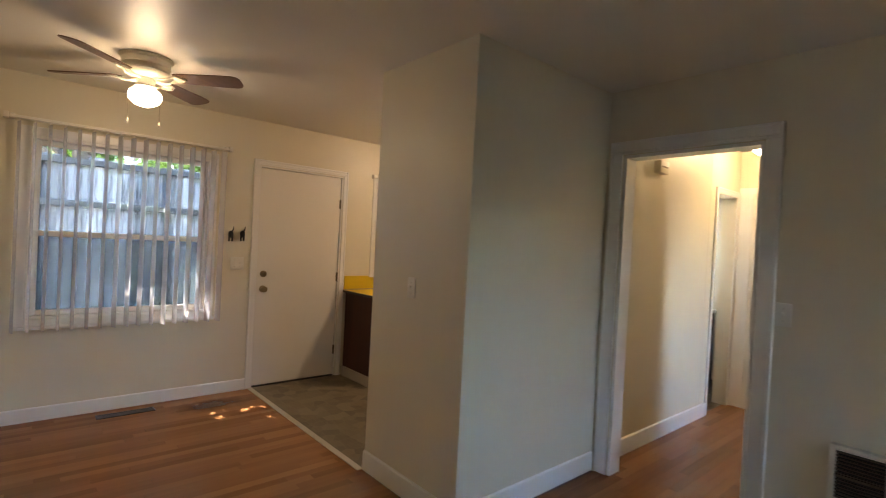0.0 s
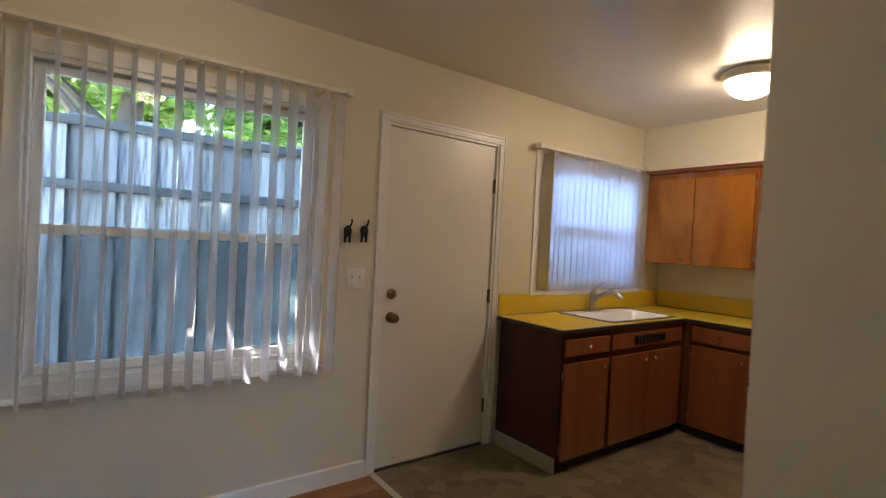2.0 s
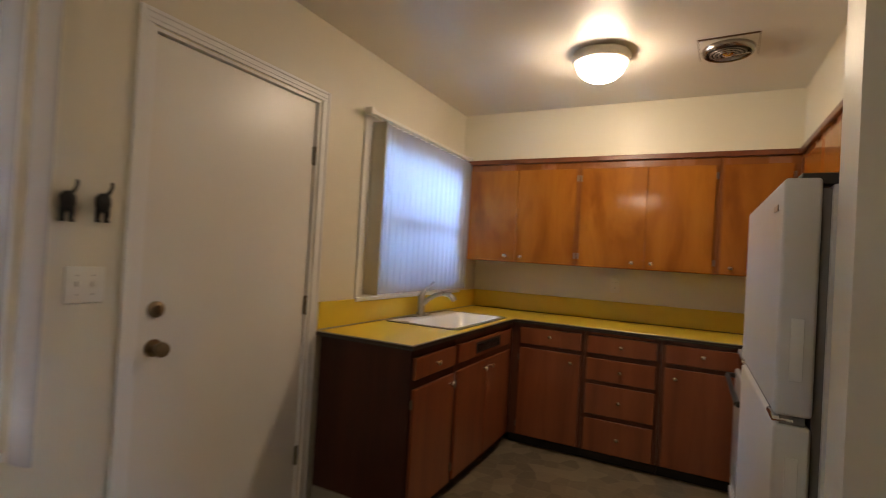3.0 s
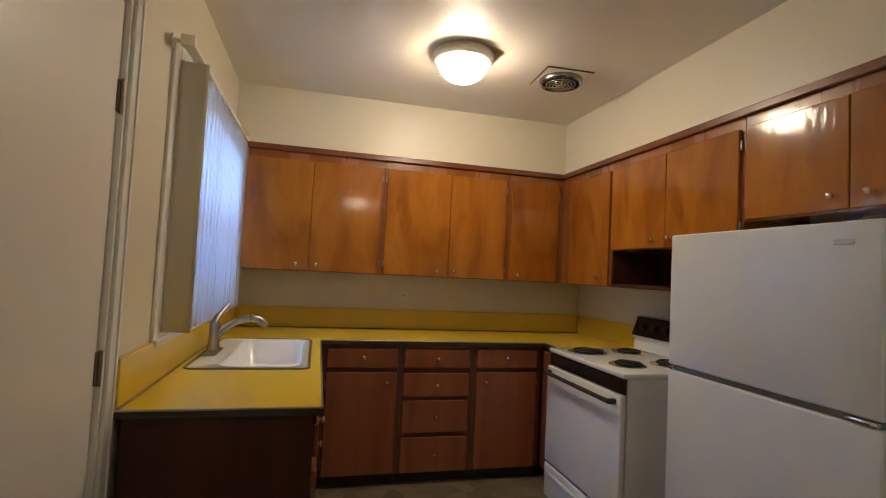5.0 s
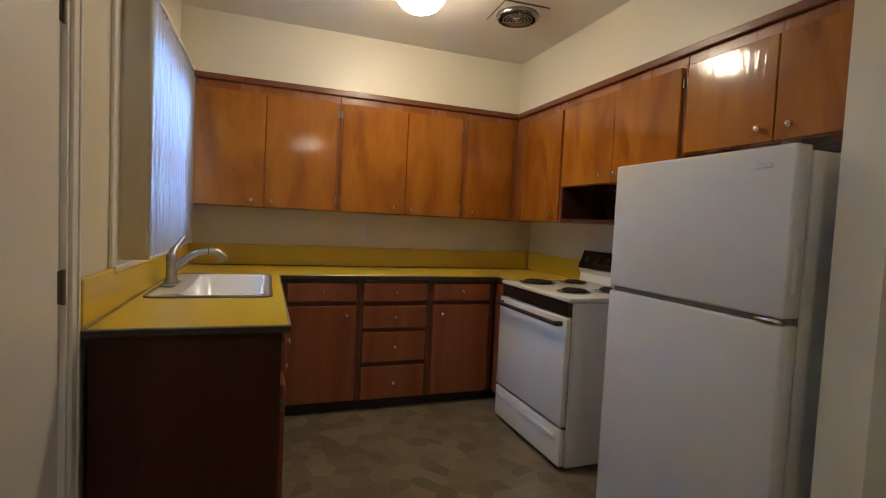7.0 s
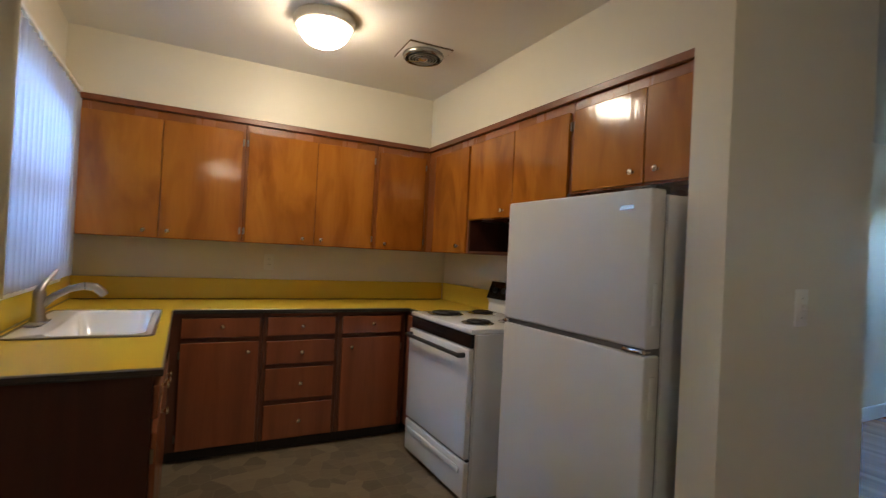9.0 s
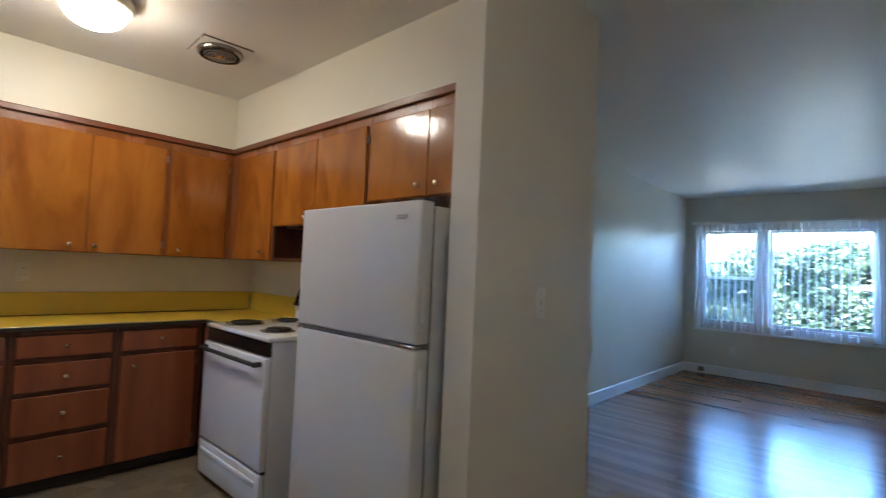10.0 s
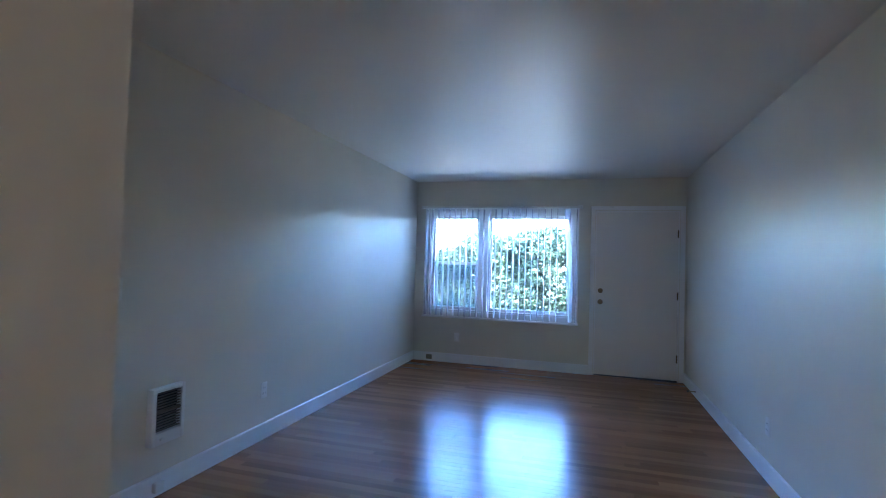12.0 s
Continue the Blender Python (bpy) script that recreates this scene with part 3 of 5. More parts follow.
def window(name, side, plane, o, label, sashes, out=0.05, depth=0.14, sill=True, trim_w=0.08, rails=(), screened=True):
    """Lined opening with sashes; sashes: (u0, u1, z0, z1); rails: heights of meeting rails in the sash of that index."""
    u0, u1, z0, z1 = o
    f = facing(side, plane)
    root = thing(name, spot(side, plane, (u0 + u1) / 2, -0.05, z0), label, "window", kind="structure")
    bm = bmesh.new()
    for a, b in ((u0 - trim_w, u0), (u1, u1 + trim_w)):
        add_box(bm, *f(a, b, 0, 0.014, z0 - trim_w, z1 + trim_w), 0.003)
    add_box(bm, *f(u0, u1, 0, 0.014, z1, z1 + trim_w), 0.003)
    add_box(bm, *f(u0, u1, 0, 0.014, z0 - trim_w, z0), 0.003)
    part("casing", bm, M_TRIM, root)
    part("window_sill", box(*f(u0 - trim_w - 0.01, u1 + trim_w + 0.01, 0.0145, 0.03, z0 - trim_w - 0.012, z0 - trim_w + 0.012), 0.004), M_TRIM, root)
    bm = bmesh.new()
    t = 0.02
    add_box(bm, *f(u0, u0 + t, -depth, 0, z0, z1))
    add_box(bm, *f(u1 - t, u1, -depth, 0, z0, z1))
    add_box(bm, *f(u0 + t, u1 - t, -depth, 0, z1 - t, z1))
    add_box(bm, *f(u0 + t, u1 - t, -depth, 0, z0, z0 + t))
    part("window_frame", bm, M_TRIM, root)
    for i, (a, b, c, d) in enumerate(sashes):
        bm = bmesh.new()
        w = 0.038
        v = (-0.085, -0.05) if i % 2 == 0 else (-0.062, -0.03)
        add_box(bm, *f(a, a + w, *v, c, d), 0.003)
        add_box(bm, *f(b - w, b, *v, c, d), 0.003)
        add_box(bm, *f(a + w, b - w, *v, c, c + w), 0.003)
        add_box(bm, *f(a + w, b - w, *v, d - w, d), 0.003)
        sash = part("sash", bm, M_TRIM, root)
        vm = (v[0] + v[1]) / 2
        pane = part("pane", box(*f(a + w - 0.004, b - w + 0.004, vm - 0.002, vm + 0.002, c + w - 0.004, d - w + 0.004)), M_GLASS, sash)
        pane.visible_shadow = False
        if i == 1 and screened:
            mesh = part("insect_screen", box(*f(a + 0.005, b - 0.005, -0.125, -0.124, c, d - 0.03)), M_SCREEN, root, "fine grey insect screen")
            mesh.visible_shadow = False
    return root


t = 0.022
window("window_1", "S", NORTH, WIN_D, "white double-hung window facing a wooden fence", [(WIN_D[0] + t, WIN_D[1] - t, 1.325, WIN_D[3] - t), (WIN_D[0] + t, WIN_D[1] - t, WIN_D[2] + t, 1.36)], trim_w=0.06)
window("window_2", "S", NORTH, WIN_K, "white double-hung window over the kitchen sink", [(WIN_K[0] + t, WIN_K[1] - t, 1.54, WIN_K[3] - t), (WIN_K[0] + t, WIN_K[1] - t, WIN_K[2] + t, 1.575)], trim_w=0.073, screened=False)
window("window_3", "N", SOUTH, WIN_L, "wide white window with fixed pane and double-hung side", [(0.35, WIN_L[1] - t, 1.32, WIN_L[3] - t), (0.35, WIN_L[1] - t, WIN_L[2] + t, 1.355), (WIN_L[0] + t, 0.215, WIN_L[2] + t, WIN_L[3] - t)])
f = facing("N", SOUTH)
whole("trim_window_mullion", box(*f(0.22, 0.345, -0.10, 0.01, WIN_L[2] + t, WIN_L[3] - t), 0.004), M_TRIM, kind="structure")


def vane_mesh(length, width=0.089, material=None):
    """A bowed slat, one millimetre thick, hanging from z = 0."""
    bm = bmesh.new()
    n = 6
    rows = []
    for s in (0, 1):
        for z in (0, -length):
            rows.append([bm.verts.new((-width / 2 + width * i / n, 0.007 * (1 - (2 * i / n - 1) ** 2) + 0.001 * s, z)) for i in range(n + 1)])
    a0, a1, b0, b1 = rows
    for i in range(n):
        bm.faces.new((a0[i], a0[i + 1], a1[i + 1], a1[i]))
        bm.faces.new((b0[i + 1], b0[i], b1[i], b1[i + 1]))
        bm.faces.new((a1[i], a1[i + 1], b1[i + 1], b1[i]))
        bm.faces.new((a0[i + 1], a0[i], b0[i], b0[i + 1]))
    bm.faces.new((a0[0], a1[0], b1[0], b0[0]))
    bm.faces.new((a1[n], a0[n], b0[n], b1[n]))
    bmesh.ops.recalc_face_normals(bm, faces=bm.faces)
    for fc in bm.faces:
        fc.smooth = True
    return mesh_of("vane", bm, material or M_VANE)


def vertical_blind(label, side, plane, u0, u1, z_top, z_bot, vanes, off=0.06, plain_first=False):
    """Head rail, wall brackets, carriers and hanging vanes; vanes: (u, turn in degrees)."""
    f = facing(side, plane)
    root = thing("vertical_blind", spot(side, plane, (u0 + u1) / 2, off, z_bot), label, "window blind")
    part("head_rail", box(*f(u0, u1, off - 0.02, off + 0.02, z_top, z_top + 0.02), 0.003), M_PLATE, root, "slim cream head rail")
    for u in (u0 + 0.016, u1 - 0.016):
        bm = box(*f(u - 0.014, u + 0.014, 0.0, off + 0.016, z_top + 0.02, z_top + 0.028), 0.002)
        add_box(bm, *f(u - 0.014, u + 0.014, 0.0, 0.006, z_top - 0.006, z_top + 0.045), 0.002)
        part("bracket", bm, M_PLATE, root)
    for u, s_ in ((u0, -1), (u1, 1)):
        part("end_cap", smooth(box(*f(min(u, u + 0.03 * s_), max(u, u + 0.03 * s_), off - 0.024, off + 0.024, z_top - 0.006, z_top + 0.034), 0.004, 2)), M_PLATE, root, "small cream end cap")
    me = vane_mesh(z_top - 0.018 - z_bot)
    org = origin_of(root)
    rng = random.Random(len(vanes))
    for k, (u, turn, *lean) in enumerate(vanes):
        p = Vector(spot(side, plane, u, off, z_top - 0.018)) - org
        v = new("vane", vane_mesh(z_top - 0.018 - z_bot, 0.1, M_VANE_END) if plain_first and k == 0 else me)
        v.parent = root
        v.matrix_basis = pose(*p, 0, lean[0] if lean else rng.uniform(-0.25, 0.25), turn + rng.uniform(-2.5, 2.5))
        clip = part("vane_clip", box(*f(u - 0.004, u + 0.004, off - 0.004, off + 0.004, z_top - 0.022, z_top)), M_PLATE, root)
    return root


n = 17
vertical_blind("white vertical blind with open vanes over the dining window", "S", NORTH, -1.72, -0.305, 2.118, 0.655, [(-1.665 + i * (1.33 / (n - 1)), 101) for i in range(n)], 0.075)
n = 17
vertical_blind("closed white vertical blind glowing over the kitchen sink", "S", NORTH, 1.20, 2.55, 2.075, 1.055, [(1.288, -86), (1.335, -34)] + [(1.385 + i * (1.125 / (n - 1)), -33) for i in range(n)], 0.062, True)
n = 26
vertical_blind("white vertical blind with open vanes over the front window", "N", SOUTH, -0.955, 1.105, 2.075, 0.635, [(-0.915 + i * (1.97 / (n - 1)), 88) if i != 2 else (-0.80, 40, 3.2) for i in range(n)], 0.07)

# ---- kitchen cabinets ----


def cabinet(name, label, side, plane, u0, u1, z0, z1, depth, fronts, body_mat, front_mat, frame_t=0.0, group="", niche=None, kick=None):
    """Carcass with a face frame and overlay fronts; fronts: (u0, u1, z0, z1, kind, knob u, knob z)."""
    f = facing(side, plane)
    root = thing(name, spot(side, plane, (u0 + u1) / 2, -depth / 2, z0), label, "cabinet", group)
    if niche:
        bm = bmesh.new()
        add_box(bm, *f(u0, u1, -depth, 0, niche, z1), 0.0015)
        # niche boards take the dark colour, which carries the shade of the recess
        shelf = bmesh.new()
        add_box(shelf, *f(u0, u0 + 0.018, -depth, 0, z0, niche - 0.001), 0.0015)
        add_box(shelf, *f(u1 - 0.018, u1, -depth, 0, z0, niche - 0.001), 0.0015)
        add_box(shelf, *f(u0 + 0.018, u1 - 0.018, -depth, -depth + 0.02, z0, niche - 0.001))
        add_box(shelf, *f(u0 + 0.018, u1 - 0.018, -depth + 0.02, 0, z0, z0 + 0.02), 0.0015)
        part("open_shelf", shelf, M_DARK, root, "open shelf coloured dark for the shade inside it")
    else:
        bm = box(*f(u0, u1, -depth, 0, z0, z1), 0.0015)
    part("body", bm, body_mat, root)
    for a, b, c, d, kind, ku, kz in fronts:
        bm = box(*f(a, b, 0.0005, 0.018, c, d), 0.004, 2)
        fr = part(kind, bm, front_mat, root)
        if ku is not None:
            knob_on(fr, "knob", side, plane, ku, 0.018, kz, 0.0135)
        if kind == "door" and ku is not None:
            hu = a - 0.006 if abs(ku - b) < abs(ku - a) else b + 0.006
            for hz in (c + 0.07, d - 0.07):
                part("hinge", box(*f(hu - 0.005, hu + 0.005, 0.0005, 0.012, hz - 0.022, hz + 0.022), 0.002), M_HINGE, fr)
    if kick:
        part("kick_board", box(*f(u0, u1, -0.06, -0.04, 0.0, z0)), M_KICK, root)
    return root


UPB, UPT = 1.285, 1.992
GU = "wall cabinets"
DB = UPB + 0.004
cabinet("wall_cabinet", "honey-varnished wooden wall cabinet beside the sink window", "W", SOF_X - 0.002, -0.946, -0.004, UPB, 2.069, 0.33, [(-0.483, -0.006, DB, UPT, "door", -0.408, 1.33), (-0.926, -0.487, DB, UPT, "door", -0.532, 1.33)], M_HONEYX, M_HONEY, group=GU)
cabinet("wall_cabinet", "honey-varnished wooden wall cabinet with two doors", "W", SOF_X - 0.002, -1.836, -0.948, UPB, 2.069, 0.33, [(-1.402, -0.962, DB, UPT, "door", -1.325, 1.33), (-1.812, -1.406, DB, UPT, "door", -1.447, 1.33)], M_HONEYX, M_HONEY, group=GU)
cabinet("wall_cabinet", "honey-varnished corner wall cabinet with one door", "W", SOF_X - 0.002, K_SOUTH, -1.838, UPB, 2.069, 0.33, [(-2.222, -1.852, DB, UPT, "door", -1.91, 1.33)], M_HONEYX, M_HONEY, group=GU)
SY = SOF_Y + 0.002
cabinet("wall_cabinet", "honey-varnished wall cabinet with one door in the corner", "N", SY, 1.937, SOF_X - 0.004, UPB, 2.069, 0.355, [(1.948, 2.425, DB, UPT, "door", 2.04, 1.335)], M_HONEYX, M_HONEY, group=GU)
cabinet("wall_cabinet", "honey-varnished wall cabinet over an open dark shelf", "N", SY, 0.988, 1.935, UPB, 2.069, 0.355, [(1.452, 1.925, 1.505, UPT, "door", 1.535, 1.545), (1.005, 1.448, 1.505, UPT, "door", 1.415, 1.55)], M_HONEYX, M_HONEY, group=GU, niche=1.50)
cabinet("wall_cabinet", "short honey-varnished wall cabinet above the refrigerator", "N", SY, STUB_E + 0.002, 0.986, 1.595, 2.069, 0.355, [(0.560, 0.970, 1.603, UPT, "door", 0.612, 1.652), (0.148, 0.556, 1.603, UPT, "door", 0.492, 1.652)], M_HONEYX, M_HONEY, group=GU)
M_CROWN = wood("crown_strip", (0.11, 0.03, 0.011), (0.16, 0.045, 0.016), (0.21, 0.062, 0.022), "z", 0.3, 0.3, 0.6)
bm = box(SOF_X - 0.024, SOF_X - 0.001, SOF_Y + 0.02, -0.002, 2.042, 2.078, 0.004)
whole("trim_cabinet_top_east", bm, M_CROWN, kind="structure")
whole("trim_cabinet_top_south", box(STUB_E + 0.001, SOF_X - 0.026, SOF_Y + 0.001, SOF_Y + 0.024, 2.042, 2.078, 0.004), M_CROWN, kind="structure")

BX = 2.352       # face of the east base cabinets
BY = -0.565      # face of the sink cabinets
GB = "base cabinets"
d3 = [(0.834, 0.718), (0.685, 0.541), (0.515, 0.319), (0.289, 0.076)]
cabinet("base_cabinet", "red-brown base cabinet with one drawer and door", "W", BX, -1.079, BY - 0.002, 0.07, 0.8625, 0.55, [(-1.058, -0.634, 0.718, 0.834, "drawer", -0.85, 0.783), (-1.058, -0.634, 0.076, 0.69, "door", -0.996, 0.63)], M_FRAME, M_BROWN, group=GB, kick=True)
cabinet("base_cabinet", "red-brown base cabinet with four drawers", "W", BX, -1.551, -1.081, 0.07, 0.8625, 0.55, [(-1.526, -1.103, b, a, "drawer", -1.315, (a + b) / 2) for a, b in d3] + [(-1.505, -1.12, 0.842, 0.856, "bread_board", None, 0)], M_FRAME, M_BROWN, group=GB, kick=True)
cabinet("base_cabinet", "red-brown base cabinet beside the stove corner", "W", BX, -2.03, -1.553, 0.07, 0.8625, 0.55, [(-1.992, -1.576, 0.718, 0.834, "drawer", -1.783, 0.783), (-1.992, -1.576, 0.076, 0.69, "door", -1.638, 0.63)], M_FRAME, M_BROWN, group=GB, kick=True)
cabinet("base_cabinet", "narrow red-brown corner base cabinet beside the stove", "N", -2.052, 2.08, K_EAST - 0.004, 0.07, 0.8625, 0.55, [(2.095, 2.325, 0.723, 0.834, "drawer", 2.14, 0.783), (2.095, 2.325, 0.08, 0.69, "door", 2.14, 0.635)], M_FRAME, M_BROWN, group=GB, kick=True)
cabinet("base_cabinet", "red-brown base cabinet with drawer and dark end panel", "S", BY, 0.935, 1.405, 0.07, 0.8625, 0.54, [(0.955, 1.385, 0.715, 0.82, "drawer", 1.17, 0.767), (0.955, 1.385, 0.08, 0.672, "door", 1.33, 0.625)], M_DARK, M_BROWN, group=GB, kick=True)
sink_cab = cabinet("base_cabinet", "red-brown sink cabinet with slotted black vent panel", "S", BY, 1.407, BX - 0.002, 0.07, 0.74, 0.54, [(1.425, 2.29, 0.715, 0.82, "false_front", None, 0), (1.425, 1.855, 0.08, 0.672, "door", 1.80, 0.625), (1.859, 2.29, 0.08, 0.672, "door", 1.915, 0.625)], M_FRAME, M_BROWN, group=GB, kick=True)
f = facing("S", BY)
part("vent_panel", box(*f(1.66, 2.06, 0.0182, 0.0215, 0.735, 0.80), 0.002), M_MATT, sink_cab, "black pressed-metal vent panel")
for i in range(9):
    part("vent_slot", box(*f(1.675 + i * 0.042, 1.707 + i * 0.042, 0.0217, 0.024, 0.745, 0.79), 0.002), M_BLACK, sink_cab.children[-1])
part("front_rail", box(*f(1.408, 2.34, -0.02, 0, 0.742, 0.8625)), M_FRAME, sink_cab)
whole("trim_base_vinyl", box(0.922, 0.934, -0.56, -0.03, 0.0, 0.10, 0.003), M_GREYVINYL, kind="structure")

# ---- worktop with its splashbacks ----
CT, TT = 0.886, 0.022
SINK = (1.465, 2.318, -0.542, -0.045)
top = thing("worktop", (1.9, -0.3, CT - TT), "bright yellow laminate worktop with ribbed metal edging", "worktop")
z0, z1 = CT - TT, CT
X0 = 0.912
FX, FY, SY2 = 2.33, -0.585, -2.045
hole = (SINK[0] + 0.03, SINK[1] - 0.03, SINK[2] + 0.03, SINK[3] - 0.03)
bm = bmesh.new()
us = [X0, hole[0], hole[1], FX, K_EAST - 0.001]
vs = [K_SOUTH + 0.001, SY2, FY, hole[2], hole[3], -0.001]
cells = set()
for i in range(4):
    for k in range(5):
        x, y = (us[i] + us[i + 1]) / 2, (vs[k] + vs[k + 1]) / 2
        if hole[0] < x < hole[1] and hole[2] < y < hole[3]:
            continue
        if x < FX and y < FY:
            continue
        cells.add((i, k))
vv = {}


def cv(i, k, s):
    if (i, k, s) not in vv:
        vv[i, k, s] = bm.verts.new((us[i], vs[k], (z0, z1)[s]))
    return vv[i, k, s]


for i, k in cells:
    for s in (0, 1):
        bm.faces.new((cv(i, k, s), cv(i + 1, k, s), cv(i + 1, k + 1, s), cv(i, k + 1, s)))
    for di, dk, a, b in ((-1, 0, (i, k), (i, k + 1)), (1, 0, (i + 1, k), (i + 1, k + 1)), (0, -1, (i, k), (i + 1, k)), (0, 1, (i, k + 1), (i + 1, k + 1))):
        if (i + di, k + dk) not in cells:
            bm.faces.new((cv(*a, 0), cv(*b, 0), cv(*b, 1), cv(*a, 1)))
bmesh.ops.recalc_face_normals(bm, faces=bm.faces)
part("top", bm, M_YELLOW, top)
part("corner_top", box(2.078, FX, K_SOUTH + 0.001, SY2, z0, z1), M_YELLOW, top)
part("splashback", box(X0, K_EAST - 0.022, -0.02, -0.002, CT, 1.03, 0.003), M_YELLOW, top)
part("splashback", box(K_EAST - 0.02, K_EAST - 0.002, K_SOUTH + 0.022, -0.002, CT, 1.03, 0.003), M_YELLOW, top)
part("splashback", box(2.078, K_EAST - 0.022, K_SOUTH + 0.002, K_SOUTH + 0.02, CT, 1.03, 0.003), M_YELLOW, top)


def edging(x0, x1, y0, y1):
    bm = bmesh.new()
    add_box(bm, x0, x1, y0, y1, z1 - 0.005, z1 + 0.0015, 0.002)
    return bm


def band(x0, x1, y0, y1):
    """Dark recessed band below the metal line, with a thin bead at its foot."""
    bm = bmesh.new()
    add_box(bm, x0, x1, y0, y1, z0 + 0.004, z1 - 0.005)
    add_box(bm, x0 + 0.001, x1 - 0.001, y0 + 0.001, y1 - 0.001, z0 - 0.003, z0 + 0.003)
    return bm


part("edging", edging(X0 - 0.008, X0, FY - 0.008, -0.002), M_EDGE, top, "ribbed dull metal edge strip")
part("edge_band", band(X0 - 0.008, X0, FY - 0.008, -0.002), M_BAND, top)
part("edging", edging(X0, FX, FY - 0.008, FY), M_EDGE, top)
part("edge_band", band(X0, FX, FY - 0.008, FY), M_BAND, top)
part("edging", edging(FX - 0.008, FX, SY2 + 0.008, FY - 0.008), M_EDGE, top)
part("edge_band", band(FX - 0.008, FX, SY2 + 0.008, FY - 0.008), M_BAND, top)
part("edging", edging(2.078, FX, SY2, SY2 + 0.008), M_EDGE, top)
part("edge_band", band(2.078, FX, SY2, SY2 + 0.008), M_BAND, top)
# cove strips at the foot of the splashbacks
part("cove_strip", box(X0, K_EAST - 0.03, -0.028, -0.0205, CT, CT + 0.008, 0.003), M_EDGE, top)
part("cove_strip", box(K_EAST - 0.028, K_EAST - 0.0205, K_SOUTH + 0.03, -0.03, CT, CT + 0.006, 0.003), M_BRONZE, top)

# ---- sink and tap ----
sx0, sx1, sy0, sy1 = SINK


def rounded_ring(bm, x0, x1, y0, y1, r, z, n=5):
    out = []
    for cx, cy, a0 in ((x1 - r, y1 - r, 0), (x0 + r, y1 - r, 90), (x0 + r, y0 + r, 180), (x1 - r, y0 + r, 270)):
        for i in range(n + 1):
            a = radians(a0 + 90 * i / n)
            out.append(bm.verts.new((cx + r * math.cos(a), cy + r * math.sin(a), z)))
    return out


def bridge_loops(bm, rings, cap_last=True):
    for a, b in zip(rings, rings[1:]):
        n = len(a)
        for i in range(n):
            bm.faces.new((a[i], a[(i + 1) % n], b[(i + 1) % n], b[i]))
    if cap_last:
        bm.faces.new(rings[-1])
    bmesh.ops.recalc_face_normals(bm, faces=bm.faces)


sink = thing("kitchen_sink", ((sx0 + sx1) / 2, (sy0 + sy1) / 2, CT), "white porcelain drop-in sink with dull metal rim", "sink")
bm = bmesh.new()
o = (sx0 + 0.012, sx1 - 0.012, sy0 + 0.012, sy1 - 0.012)
bx = (sx0 + 0.05, sx1 - 0.05, sy0 + 0.045, sy1 - 0.13)
rings = [rounded_ring(bm, *o, 0.035, CT + 0.004), rounded_ring(bm, bx[0] - 0.012, bx[1] + 0.012, bx[2] - 0.012, bx[3] + 0.012, 0.07, CT + 0.006),
         rounded_ring(bm, *bx, 0.06, CT - 0.006), rounded_ring(bm, bx[0] + 0.012, bx[1] - 0.012, bx[2] + 0.012, bx[3] - 0.012, 0.06, CT - 0.12),
         rounded_ring(bm, bx[0] + 0.05, bx[1] - 0.05, bx[2] + 0.05, bx[3] - 0.05, 0.05, CT - 0.14)]
bridge_loops(bm, rings)
part("basin", smooth(bm, 70), M_PORC, sink)
bm = bmesh.new()
rr = [rounded_ring(bm, sx0, sx1, sy0, sy1, 0.045, CT + 0.0005), rounded_ring(bm, sx0 + 0.002, sx1 - 0.002, sy0 + 0.002, sy1 - 0.002, 0.044, CT + 0.006),
      rounded_ring(bm, sx0 + 0.013, sx1 - 0.013, sy0 + 0.013, sy1 - 0.013, 0.036, CT + 0.007), rounded_ring(bm, sx0 + 0.016, sx1 - 0.016, sy0 + 0.016, sy1 - 0.016, 0.035, CT + 0.002)]
bridge_loops(bm, rr, False)
part("rim", smooth(bm, 60), M_HINGE, sink, "dull metal clamping rim")
part("drain", lathe([(0.04, 0), (0.042, 0.004), (0.03, 0.005), (0, 0.002)], ((bx[0] + bx[1]) / 2, (bx[2] + bx[3]) / 2, CT - 0.139)), M_CHROME, sink)

TX, TY = 1.835, -0.094
tap = thing("kitchen_tap", (TX, TY, CT + 0.006), "brushed nickel pull-out kitchen tap with single lever", "tap")
bm = box(TX - 0.10, TX + 0.10, TY - 0.028, TY + 0.028, CT + 0.006, CT + 0.016, 0.008, 2)
part("deck_plate", bm, M_STEEL, tap)
body = part("tap_body", smooth(lathe([(0.030, 0), (0.030, 0.012), (0.024, 0.02), (0.024, 0.12), (0.020, 0.135), (0, 0.14)], (TX, TY, CT + 0.015))), M_STEEL, tap)
pts = [(TX, TY - 0.01, CT + 0.085), (TX + 0.01, TY - 0.05, CT + 0.125), (TX + 0.02, TY - 0.10, CT + 0.155), (TX + 0.03, TY - 0.15, CT + 0.168), (TX + 0.038, TY - 0.19, CT + 0.162), (TX + 0.043, TY - 0.215, CT + 0.14), (TX + 0.045, TY - 0.225, CT + 0.125)]
spout = part("spout", smooth(tube(pts, [0.017, 0.016, 0.015, 0.017, 0.019, 0.019, 0.017], 12), 60), M_STEEL, tap)
part("spray_collar", smooth(tube([pts[3], (TX + 0.0305, TY - 0.153, CT + 0.1682)], 0.0185, 12), 60), M_MATT, spout)
